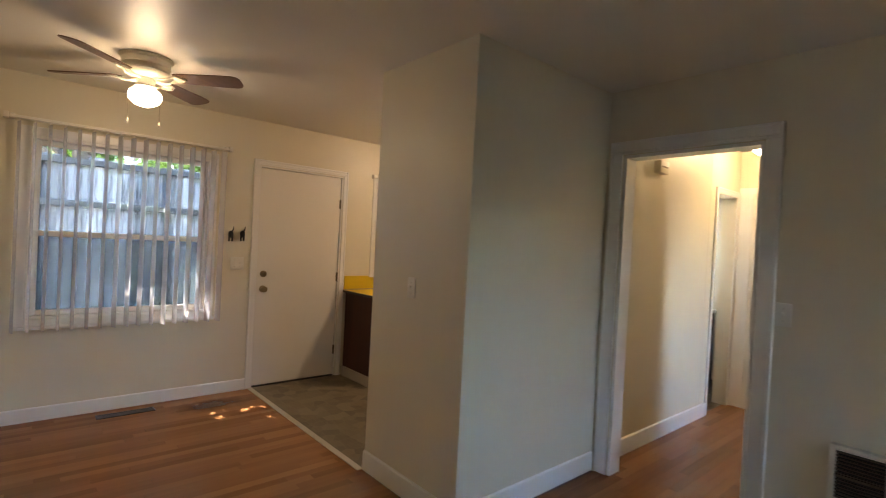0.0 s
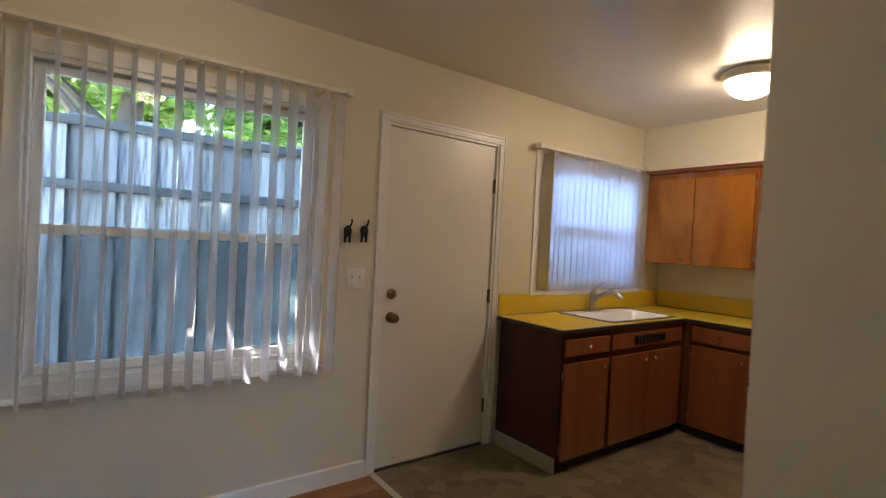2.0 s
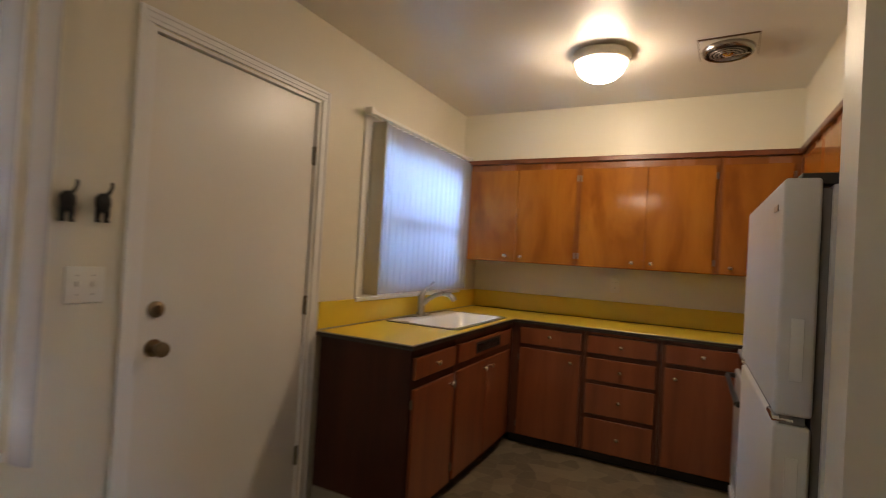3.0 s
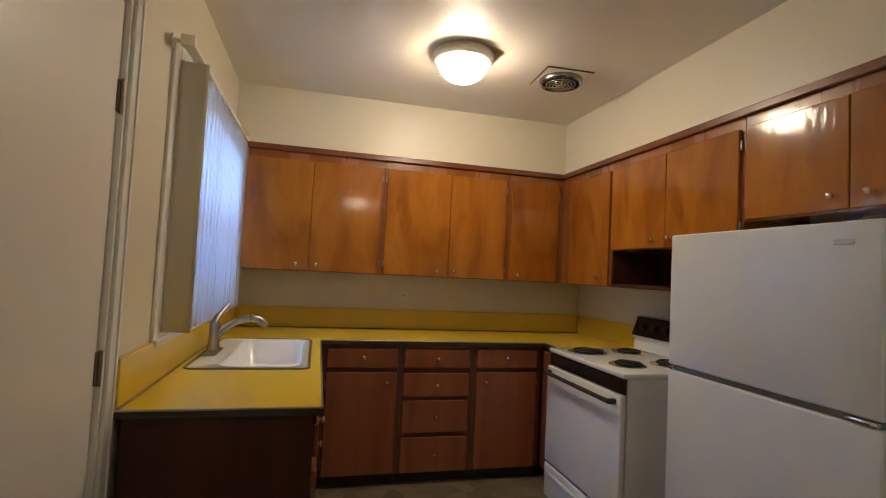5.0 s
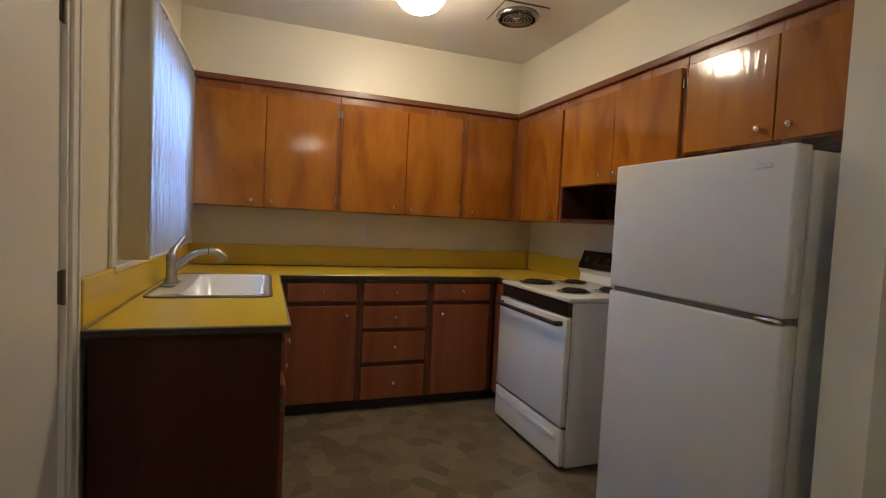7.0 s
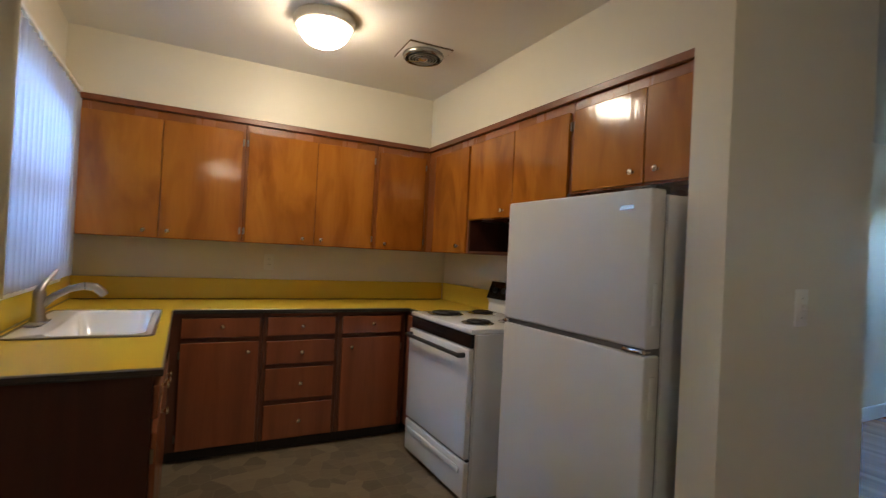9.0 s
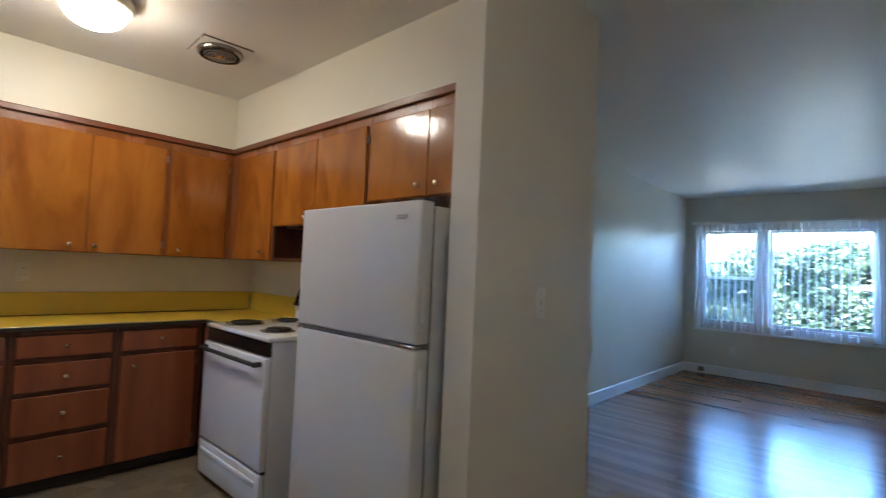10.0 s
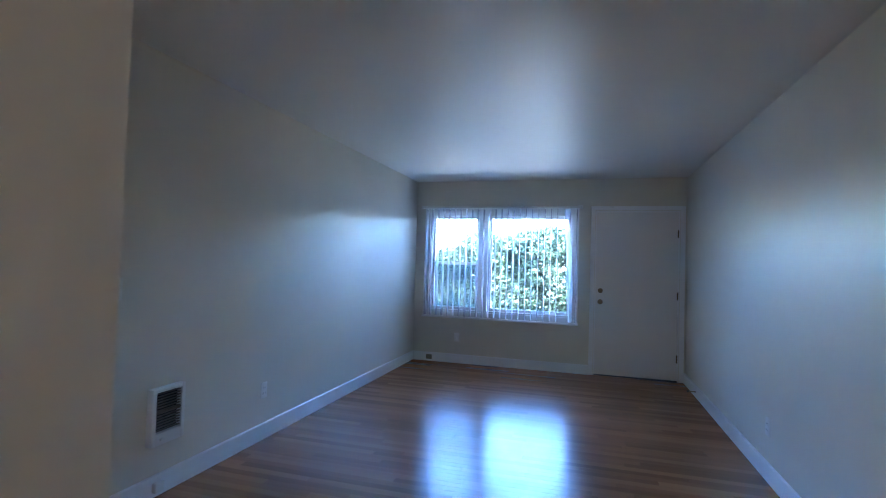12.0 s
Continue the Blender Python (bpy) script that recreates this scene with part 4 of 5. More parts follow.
part("lever", smooth(tube([(TX, TY, CT + 0.145), (TX + 0.015, TY - 0.008, CT + 0.172), (TX + 0.055, TY - 0.026, CT + 0.205), (TX + 0.085, TY - 0.04, CT + 0.232)], [0.019, 0.014, 0.008, 0.008], 10), 60), M_STEEL, tap)

# ---- stove ----
SX0, SX1, SF, SB = 1.310, 2.062, -1.942, -2.605
f = facing("N", SF)
stove = thing("stove", ((SX0 + SX1) / 2, -2.27, 0), "white enamel electric coil stove with black control panel", "stove")
part("body", box(SX0 + 0.003, SX1 - 0.003, SB, SF - 0.03, 0.02, 0.872, 0.004), M_ENAMEL, stove)
bm = box(SX0, SX1, SB, SF + 0.004, 0.872, 0.900, 0.010, 3)
part("cooktop", smooth(bm), M_ENAMEL, stove)
part("control_strip", box(*f(SX0 + 0.012, SX1 - 0.012, -0.03, -0.002, 0.80, 0.870), 0.002), M_BLACK, stove, "black glass strip above the oven door")
part("front_frame", box(*f(SX0 + 0.004, SX1 - 0.004, -0.031, -0.022, 0.03, 0.872)), M_ENAMEL, stove)
door = part("oven_door", smooth(box(*f(SX0 + 0.008, SX1 - 0.008, -0.02, 0.012, 0.235, 0.795), 0.008, 3)), M_ENAMEL, stove)
bm = tube([(SX0 + 0.05, SF + 0.05, 0.762), (SX1 - 0.05, SF + 0.05, 0.762)], 0.011, 10)
for u in (SX0 + 0.05, SX1 - 0.05):
    add_box(bm, u - 0.012, u + 0.012, SF + 0.010, SF + 0.055, 0.750, 0.774, 0.004)
part("handle", smooth(bm, 40), M_MATT, door, "black oven handle")
drawer = part("storage_drawer", smooth(box(*f(SX0 + 0.006, SX1 - 0.006, -0.02, 0.010, 0.03, 0.222), 0.008, 3)), M_ENAMEL, stove)
part("grip_rib", smooth(box(*f(SX0 + 0.05, SX1 - 0.05, 0.009, 0.020, 0.155, 0.185), 0.006, 3)), M_ENAMEL, drawer)
part("seam_gap", box(*f(SX0 + 0.006, SX1 - 0.006, -0.021, -0.004, 0.223, 0.234)), M_MATT, stove)
bm = bmesh.new()
vsx = [(SB, 0.90), (SB, 1.11), (SB + 0.05, 1.11), (SB + 0.095, 0.985), (SB + 0.075, 0.955), (SB + 0.085, 0.90)]
a = [bm.verts.new((SX0 + 0.002, y, z)) for y, z in vsx]
b = [bm.verts.new((SX1 - 0.002, y, z)) for y, z in vsx]
for i in range(len(vsx)):
    j = (i + 1) % len(vsx)
    bm.faces.new((a[i], a[j], b[j], b[i]))
bm.faces.new(a)
bm.faces.new(b)
bmesh.ops.recalc_face_normals(bm, faces=bm.faces)
bmesh.ops.bevel(bm, geom=list(bm.edges), offset=0.004, segments=2, affect="EDGES")
guard = part("back_guard", bm, M_ENAMEL, stove)
bm = bmesh.new()
lo, hi = Vector((0, SB + 0.0955, 0.988)), Vector((0, SB + 0.054, 1.103))
nrm = Vector((0, (hi - lo).z, -(hi - lo).y)).normalized()
q = []
for x in (SX0 + 0.01, SX1 - 0.01):
    for p in (lo, hi):
        for o_ in (0.001, 0.007):
            q.append(bm.verts.new(Vector((x, 0, 0)) + p + nrm * o_))
for ids in ((0, 1, 3, 2), (4, 6, 7, 5), (0, 4, 5, 1), (2, 3, 7, 6), (1, 5, 7, 3), (0, 2, 6, 4)):
    bm.faces.new([q[i] for i in ids])
bmesh.ops.recalc_face_normals(bm, faces=bm.faces)
panel = part("control_panel", bm, M_BLACK, guard, "glossy black control panel")
for i, x in enumerate((SX0 + 0.09, SX0 + 0.19, SX1 - 0.29, SX1 - 0.19, SX1 - 0.09)):
    c = (lo + hi) / 2 + nrm * 0.007
    bm = lathe([(0.021, 0), (0.019, 0.014), (0.006, 0.016), (0, 0.016)], (0, 0, 0), "z", 18)
    bmesh.ops.transform(bm, matrix=Matrix.Translation((x, c.y, c.z)) @ nrm.to_track_quat("Z", "Y").to_matrix().to_4x4(), verts=bm.verts)
    part("dial", bm, M_MATT, panel)


def burner(x, y, r):
    bowl = part("drip_bowl", smooth(lathe([(r + 0.018, 0.900), (r + 0.018, 0.905), (r + 0.008, 0.906), (r * 0.9, 0.9015), (0, 0.9012)], (x, y, 0), "z", 28)), M_CHROME, stove, "chrome drip bowl")
    turns = 4 if r > 0.08 else 3
    pts = []
    for k in range(turns * 20 + 1):
        a = 2 * math.pi * k / 20
        rr_ = 0.018 + (r - 0.018) * k / (turns * 20)
        pts.append((x + rr_ * math.cos(a), y + rr_ * math.sin(a), 0.912))
    part("coil", smooth(tube(pts, 0.0062, 6), 60), M_COIL, bowl, "black spiral heating coil")


burner(1.50, -2.09, 0.075)
burner(1.88, -2.09, 0.095)
burner(1.50, -2.36, 0.095)
burner(1.88, -2.36, 0.075)

# ---- refrigerator ----
RX0, RX1, RF, RT = 0.203, 0.938, -1.868, 1.510
f = facing("N", RF)
fr = thing("refrigerator", ((RX0 + RX1) / 2, -2.22, 0), "white two-door top-freezer refrigerator with pebbled finish", "refrigerator")
part("cabinet_body", smooth(box(RX0 + 0.006, RX1 - 0.006, -2.59, RF - 0.083, 0.03, RT - 0.012, 0.006, 2)), M_FRIDGE, fr)
part("gasket", box(*f(RX0 + 0.014, RX1 - 0.014, -0.083, -0.066, 0.10, RT - 0.02)), M_GASKET, fr)
for nm, a, b in (("freezer_door", 1.018, RT), ("fridge_door", 0.075, 0.998)):
    d = part(nm, smooth(box(*f(RX0, RX1, -0.066, 0.0, a, b), 0.008, 3)), M_FRIDGE, fr)
    zc = 1.155 if a > 1 else 0.87
    bm = smooth(box(RX0 - 0.0025, RX0 + 0.004, RF - 0.046, RF - 0.022, zc - 0.065, zc + 0.065, 0.003, 2))
    part("grip_recess", bm, M_ENAMEL, d)
part("door_gap_trim", box(*f(RX0 + 0.01, RX1 - 0.01, -0.055, -0.012, 0.999, 1.017)), M_GASKET, fr)
part("hinge_cap", smooth(box(*f(RX0 + 0.01, RX0 + 0.09, -0.04, 0.002, 1.001, 1.014), 0.004, 2)), M_CHROME, fr, "chrome middle hinge")
part("hinge_cap", smooth(box(*f(RX1 - 0.03, RX1 - 0.006, -0.04, 0.004, 1.001, 1.014), 0.004, 2)), M_CHROME, fr)
part("hinge_cover", smooth(box(*f(RX0 + 0.012, RX0 + 0.07, -0.10, -0.03, RT - 0.012, RT + 0.012), 0.004, 2)), M_MATT, fr)
part("badge", box(*f(0.268, 0.322, 0.0, 0.0025, 1.448, 1.462), 0.001), M_EDGE, fr, "small silver name badge")
part("toe_grille", box(*f(RX0 + 0.02, RX1 - 0.02, -0.075, -0.06, 0.012, 0.072)), M_MATT, fr)
for u in (RX0 + 0.06, RX1 - 0.06):
    for y in (-1.99, -2.5):
        part("foot", lathe([(0.018, 0), (0.018, 0.03)], (u, y, 0.0), "z", 10), M_MATT, fr)

# ---- ceiling lights and vent ----


def dome_light(label, x, y, r, glow_mat, ceil=CEIL):
    root = thing("ceiling_light", (x, y, ceil), label, "ceiling light")
    part("pan", smooth(lathe([(r - 0.006, 0), (r, -0.008), (r + 0.004, -0.016), (r + 0.001, -0.023), (r + 0.004, -0.030), (r, -0.038), (r - 0.002, -0.046), (r - 0.010, -0.053), (r - 0.018, -0.053), (r - 0.02, -0.046), (0, -0.046)], (x, y, ceil), "z", 36), 50), M_FANWHITE, root, "round grooved metal lamp pan")
    rows = [(r - 0.021, -0.048)]
    for i in range(1, 9):
        a = radians(90 * i / 8)
        rows.append(((r - 0.021) * math.cos(a) if i < 8 else 0, -0.048 - 0.105 * math.sin(a)))
    part("glass_dome", smooth(lathe(rows, (x, y, ceil), "z", 36), 80), glow_mat, root, "glowing frosted glass dome")
    return root


dome_light("flush dome ceiling light glowing on the kitchen ceiling", 1.695, -1.206, 0.152, M_DOME)
dome_light("small flush dome ceiling light in the hallway", 3.09, -3.13, 0.13, M_HALLGLOW)

VX, VY = 1.80, -1.811
vent = thing("exhaust_fan", (VX, VY, CEIL), "round chrome ceiling exhaust fan in a square plate", "exhaust fan")
# brown sheet, wider than the plate, stands for the shadow gap at its edges
bm = box(-0.1335, 0.1335, -0.1335, 0.1335, -0.0072, 0.0)
bmesh.ops.transform(bm, matrix=Matrix.Translation((VX, VY, CEIL)) @ Matrix.Rotation(radians(-3), 4, "Z"), verts=bm.verts)
part("plate_back", bm, M_GAPSHADE, vent, "brown sheet standing for the shadow gap round the plate")
bm = box(-0.13, 0.13, -0.13, 0.13, -0.0105, -0.0073, 0.001)
bmesh.ops.transform(bm, matrix=Matrix.Translation((VX, VY, CEIL)) @ Matrix.Rotation(radians(-3), 4, "Z"), verts=bm.verts)
part("plate", bm, M_CEIL, vent, "ceiling-coloured square plate edged by a painted shadow gap")
part("rim", smooth(lathe([(0.118, -0.0115), (0.121, -0.018), (0.116, -0.034), (0.108, -0.041), (0.102, -0.038), (0.099, -0.026), (0.099, -0.0115)], (VX, VY, CEIL), "z", 40), 45), M_DARKSTEEL, vent, "rounded aged steel rim")
part("throat", lathe([(0.0985, -0.0115), (0.0985, -0.0125), (0, -0.013)], (VX, VY, CEIL), "z", 30), M_MATT, vent)
for r in (0.080, 0.062, 0.044):
    pts = [(VX + r * math.cos(radians(a)), VY + r * math.sin(radians(a)), CEIL - 0.037 - 0.012 * (0.1 - r) / 0.1) for a in range(0, 361, 12)]
    part("grille_ring", smooth(tube(pts, 0.0027, 8), 60), M_STEEL, vent)
part("hub", smooth(lathe([(0.03, -0.024), (0.028, -0.042), (0.018, -0.05), (0, -0.052)], (VX, VY, CEIL), "z", 20)), M_CHROME, vent)
for k in range(3):
    a = radians(40 + 120 * k)
    part("spoke", tube([(VX + 0.025 * math.cos(a), VY + 0.025 * math.sin(a), CEIL - 0.046), (VX + 0.1 * math.cos(a), VY + 0.1 * math.sin(a), CEIL - 0.036)], 0.003, 6), M_CHROME, vent)

# ---- ceiling fan ----
CX, CY = -1.09, -1.03
fan = thing("ceiling_fan", (CX, CY, CEIL), "white hugger ceiling fan with four brown blades, lit", "ceiling fan")
part("motor_housing", smooth(lathe([(0.142, 0), (0.148, -0.007), (0.135, -0.014), (0.130, -0.018), (0.128, -0.05), (0.134, -0.055), (0.128, -0.06), (0.122, -0.08), (0.126, -0.086), (0.118, -0.10), (0.09, -0.115), (0.06, -0.122), (0, -0.123)], (CX, CY, CEIL), "z", 36), 35), M_FANWHITE, fan)
part("switch_housing", smooth(lathe([(0.046, -0.122), (0.052, -0.135), (0.048, -0.165), (0.058, -0.178), (0.048, -0.184), (0, -0.184)], (CX, CY, CEIL), "z", 28), 35), M_FANWHITE, fan)
rows = [(0.046, -0.181), (0.06, -0.19), (0.082, -0.206), (0.090, -0.226), (0.087, -0.25), (0.072, -0.27), (0.05, -0.284), (0.026, -0.293), (0, -0.297)]
part("globe", smooth(lathe(rows, (CX, CY, CEIL), "z", 30), 80), M_FANLIGHT, fan, "glowing schoolhouse glass globe")
for k in range(4):
    a = radians(44 + 90 * k + (-2, 5, 0, 8)[k])
    T = Matrix.Translation((CX, CY, CEIL - 0.112)) @ Matrix.Rotation(a, 4, "Z") @ Matrix.Rotation(radians(-12), 4, "X")
    bm = bmesh.new()
    outline = [(0.175, 0.046), (0.21, 0.053), (0.43, 0.066), (0.53, 0.067), (0.555, 0.058), (0.57, 0.036), (0.573, 0.0)]
    outline = outline + [(x, -y) for x, y in outline[-2::-1]]
    lo_ = [bm.verts.new((x, y, -0.003)) for x, y in outline]
    hi_ = [bm.verts.new((x, y, 0.003)) for x, y in outline]
    bm.faces.new(lo_[::-1])
    bm.faces.new(hi_)
    for i in range(len(outline)):
        j = (i + 1) % len(outline)
        bm.faces.new((lo_[i], lo_[j], hi_[j], hi_[i]))
    bmesh.ops.recalc_face_normals(bm, faces=bm.faces)
    bmesh.ops.transform(bm, matrix=T, verts=bm.verts)
    part("blade", bm, M_BLADE, fan, "brown wood-grain blade")
    bm = bmesh.new()
    for s in (-1, 1):
        tube([(0.055, 0.012 * s, -0.014), (0.09, 0.028 * s, -0.026), (0.125, 0.034 * s, -0.024), (0.155, 0.022 * s, -0.012), (0.185, 0.036 * s, -0.008), (0.215, 0.022 * s, -0.007), (0.24, 0.0, -0.007)], [0.007, 0.007, 0.006, 0.006, 0.007, 0.006, 0.004], 8, bm)
    add_box(bm, 0.165, 0.225, -0.032, 0.032, -0.008, -0.0035, 0.002)
    bmesh.ops.transform(bm, matrix=T, verts=bm.verts)
    part("blade_arm", smooth(bm, 50), M_FANWHITE, fan, "scrolled white blade arm")
for dx, dy, L in ((-0.085, 0.02, 0.405), (0.075, -0.03, 0.41)):
    ch = part("pull_chain", tube([(CX + dx * 0.6, CY + dy * 0.6, CEIL - 0.17), (CX + dx, CY + dy, CEIL - 0.2), (CX + dx, CY + dy, CEIL - L + 0.03)], 0.0012, 5), M_BRONZE, fan)
    part("chain_pull", smooth(lathe([(0.003, 0.03), (0.007, 0.02), (0.008, 0.006), (0, 0)], (CX + dx, CY + dy, CEIL - L), "z", 10)), M_PLATE, ch)

# ---- wall fittings ----


def plate(name, label, side, plane, u, z, gangs=1, kind="toggle"):
    f = facing(side, plane)
    w = 0.035 + 0.023 * (gangs - 1)
    root = thing(name, spot(side, plane, u, 0, z), label, "outlet" if kind == "outlet" else "light switch")
    part("cover_plate", smooth(box(*f(u - w, u + w, 0, 0.006, z - 0.058, z + 0.058), 0.003, 2)), M_PLATE, root)
    for g in range(gangs):
        gu = u + (g - (gangs - 1) / 2) * 0.046
        if kind == "outlet":
            for dz in (-0.02, 0.02):
                o_ = part("receptacle", smooth(box(*f(gu - 0.015, gu + 0.015, 0.006, 0.0085, z + dz - 0.013, z + dz + 0.013), 0.003, 2)), M_PLATE, root)
                part("slot", box(*f(gu - 0.008, gu - 0.006, 0.0086, 0.0092, z + dz - 0.004, z + dz + 0.006)), M_MATT, o_)
                part("slot", box(*f(gu + 0.006, gu + 0.008, 0.0086, 0.0092, z + dz - 0.004, z + dz + 0.006)), M_MATT, o_)
        else:
            part("toggle", smooth(box(*f(gu - 0.005, gu + 0.005, 0.006, 0.018, z - 0.004, z + 0.012), 0.002, 2)), M_PLATE, root)
        for dz in (-0.03, 0.03):
            part("screw", lathe([(0.003, 0.0062), (0.0025, 0.0075), (0, 0.0076)], spot(side, plane, gu, 0, z + dz), AXIS[side], 8), M_EDGE, root)
    return root


plate("light_switch", "white two-gang light switch beside the back door", "S", NORTH, -0.167, 1.146, 2)
plate("light_switch", "cream light switch on the end wall of the kitchen", "W", STUB_W, -2.338, 1.165)
plate("light_switch", "light switch beside the hallway opening", "W", EAST, -3.783, 1.155)
plate("wall_outlet", "white outlet low on the living-room wall", "W", EAST, -5.01, 0.358, 1, "outlet")
plate("wall_outlet", "white outlet low beneath the front window", "N", SOUTH, 0.615, 0.343, 1, "outlet")
plate("wall_outlet", "white outlet low on the long living-room wall", "E", WEST, -5.535, 0.34, 1, "outlet")
plate("wall_outlet", "cream outlet above the kitchen worktop", "W", K_EAST, -1.176, 1.155, 1, "outlet")


def cat_hook(label, x, z):
    """Cast hook shaped like the back half of a cat, tail up."""
    y = NORTH
    bm = lathe([(0, -0.034), (0.016, -0.028), (0.022, -0.008), (0.021, 0.012), (0.012, 0.026), (0, 0.03)], (x, y - 0.019, z + 0.006), "z", 14)
    for s in (-1, 1):
        tube([(x + 0.009 * s, y - 0.02, z - 0.012), (x + 0.013 * s, y - 0.02, z - 0.035), (x + 0.012 * s, y - 0.017, z - 0.052)], [0.011, 0.008, 0.007], 8, bm)
        lathe([(0, 0), (0.009, 0.002), (0.008, 0.009), (0, 0.011)], (x + 0.013 * s, y - 0.02, z - 0.06), "z", 10, bm)
    tube([(x + 0.008, y - 0.02, z + 0.026), (x + 0.016, y - 0.026, z + 0.042), (x + 0.019, y - 0.03, z + 0.058), (x + 0.016, y - 0.033, z + 0.07)], [0.007, 0.0055, 0.005, 0.0045], 8, bm)
    add_box(bm, x - 0.008, x + 0.008, y - 0.01, y, z - 0.012, z + 0.014)
    return whole("wall_hook", smooth(bm, 50), M_IRON, label, "wall hook", "animal wall hooks")


cat_hook("black cast-iron cat-tail wall hook by the window", -0.237, 1.40)
cat_hook("black cast-iron cat-tail wall hook by the door", -0.137, 1.405)


def register(label, x0, x1, y0, y1):
    root = thing("floor_register", ((x0 + x1) / 2, (y0 + y1) / 2, 0), label, "floor vent", "floor vents")
    bm = bmesh.new()
    add_box(bm, x0, x1, y0, y0 + 0.014, 0, 0.006, 0.002)
    add_box(bm, x0, x1, y1 - 0.014, y1, 0, 0.006, 0.002)
    add_box(bm, x0, x0 + 0.016, y0 + 0.014, y1 - 0.014, 0, 0.006, 0.002)
    add_box(bm, x1 - 0.016, x1, y0 + 0.014, y1 - 0.014, 0, 0.006, 0.002)
    part("frame", bm, M_REGISTER, root)
    n_ = int((x1 - x0 - 0.03) / 0.014)
    for i in range(n_):
        u = x0 + 0.02 + i * 0.014
        part("louvre", box(u, u + 0.005, y0 + 0.012, y1 - 0.012, 0.0005, 0.005), M_REGISTER, root)
    part("duct_cover", box(x0 + 0.01, x1 - 0.01, y0 + 0.01, y1 - 0.01, 0.0001, 0.0008), M_MATT, root)
    return root


register("brown metal floor register beneath the dining window", -1.175, -0.795, -0.205, -0.115)
register("brown metal floor register beneath the front window", 0.04, 0.38, -8.30, -8.205)

# wall heater
f = facing("W", EAST)
heat = thing("wall_heater", (EAST, -4.11, 0.28), "white electric wall heater with dark louvred grille", "heater")
hu0, hu1, hz0, hz1 = -4.222, -4.0, 0.29, 0.60
HD = 0.045
bm = bmesh.new()
add_box(bm, *f(hu0, hu0 + 0.025, 0, HD, hz0, hz1), 0.004, 2)
add_box(bm, *f(hu1 - 0.025, hu1, 0, HD, hz0, hz1), 0.004, 2)
add_box(bm, *f(hu0 + 0.024, hu1 - 0.024, 0, HD, hz1 - 0.022, hz1), 0.004, 2)
add_box(bm, *f(hu0 + 0.024, hu1 - 0.024, 0, HD, hz0, hz0 + 0.065), 0.004, 2)
part("frame", smooth(bm), M_PLATE, heat)
part("middle_bar", box(*f(hu0 + 0.024, hu1 - 0.024, 0.012, HD - 0.006, hz0 + 0.172, hz0 + 0.180), 0.001), M_HINGE, heat)
part("backing", box(*f(hu0 + 0.02, hu1 - 0.02, 0.001, 0.008, hz0 + 0.06, hz1 - 0.02)), M_MATT, heat)
for i in range(15):
    z = hz0 + 0.074 + i * 0.0155
    part("louvre", box(*f(hu0 + 0.024, hu1 - 0.024, 0.020, 0.036, z, z + 0.004)), M_HINGE, heat)
kn = lathe([(0.011, 0), (0.010, 0.012), (0, 0.013)], spot("W", EAST, hu1 - 0.06, HD, hz0 + 0.03), "-x", 14)
part("thermostat_knob", kn, M_PLATE, heat)
# jack on the baseboards, door stop
whole("cable_jack", box(EAST - 0.045, EAST - 0.015, -4.10, -4.04, 0.03, 0.085, 0.006, 2), M_PLATE, "small cream cable jack on the baseboard", "cable jack")
whole("cable_jack", box(0.95, 1.03, SOUTH + 0.015, SOUTH + 0.04, 0.03, 0.09, 0.005, 2), M_HINGE, "small tan cable box on the baseboard", "cable jack")
stop = thing("door_stop", (WEST + 0.015, -7.6, 0.06), "spring door stop on the white baseboard", "door stop")
part("spring", tube([(WEST + 0.015, -7.6, 0.06), (WEST + 0.085, -7.6, 0.06)], 0.006, 8), M_BRONZE, stop)
part("rubber_tip", lathe([(0.009, 0), (0.010, 0.01), (0.008, 0.016), (0, 0.016)], (WEST + 0.083, -7.6, 0.06), "x", 12), M_MATT, stop)

# ---- hallway and bathroom beyond ----
f = facing("W", HALL_E)
closet = thing("linen_closet", (HALL_E, -3.3, 0.06), "white-painted built-in linen closet with upper and lower doors", "closet")
part("face_frame", box(*f(-3.755, HALL_N - 0.004, 0.0005, 0.012, 0.0, 2.10)), M_TRIM, closet)
for nm, a, b, kz in (("upper_door", 1.15, 2.045, 1.19), ("lower_door", 0.15, 1.13, 1.085)):
    d = part(nm, box(*f(-3.315, -2.90, 0.0125, 0.03, a, b), 0.004, 2), M_DOOR, closet)
    knob_on(d, "knob", "W", HALL_E, -3.27, 0.03, kz, 0.016, M_BRONZE)
    d = part(nm, box(*f(-3.735, -3.32, 0.0125, 0.03, a, b), 0.004, 2), M_DOOR, closet)
    knob_on(d, "knob", "W", HALL_E, -3.365, 0.03, kz, 0.016, M_BRONZE)
chime = thing("door_chime", (1.93, HALL_N, 2.06), "small cream door chime box high on the hall wall", "door chime")
part("cover", smooth(box(1.86, 2.00, HALL_N - 0.05, HALL_N, 2.02, 2.11, 0.006, 2)), M_PLATE, chime)
part("grille_slot", box(1.88, 1.98, HALL_N - 0.053, HALL_N - 0.049, 2.06, 2.07), M_HINGE, chime)
van = thing("bathroom_vanity", (3.9, -2.0, 0), "dark wooden bathroom vanity with white top", "vanity")
part("body", box(3.45, 4.49, -2.30, -1.76, 0.0, 0.78, 0.003), M_DARK, van)
part("top", smooth(box(3.43, 4.49, -2.32, -1.76, 0.78, 0.82, 0.006, 2)), M_PORC, van)
rail = thing("towel_bar", (3.8, -1.75, 1.35), "slim chrome towel bar on the bathroom wall", "towel bar")
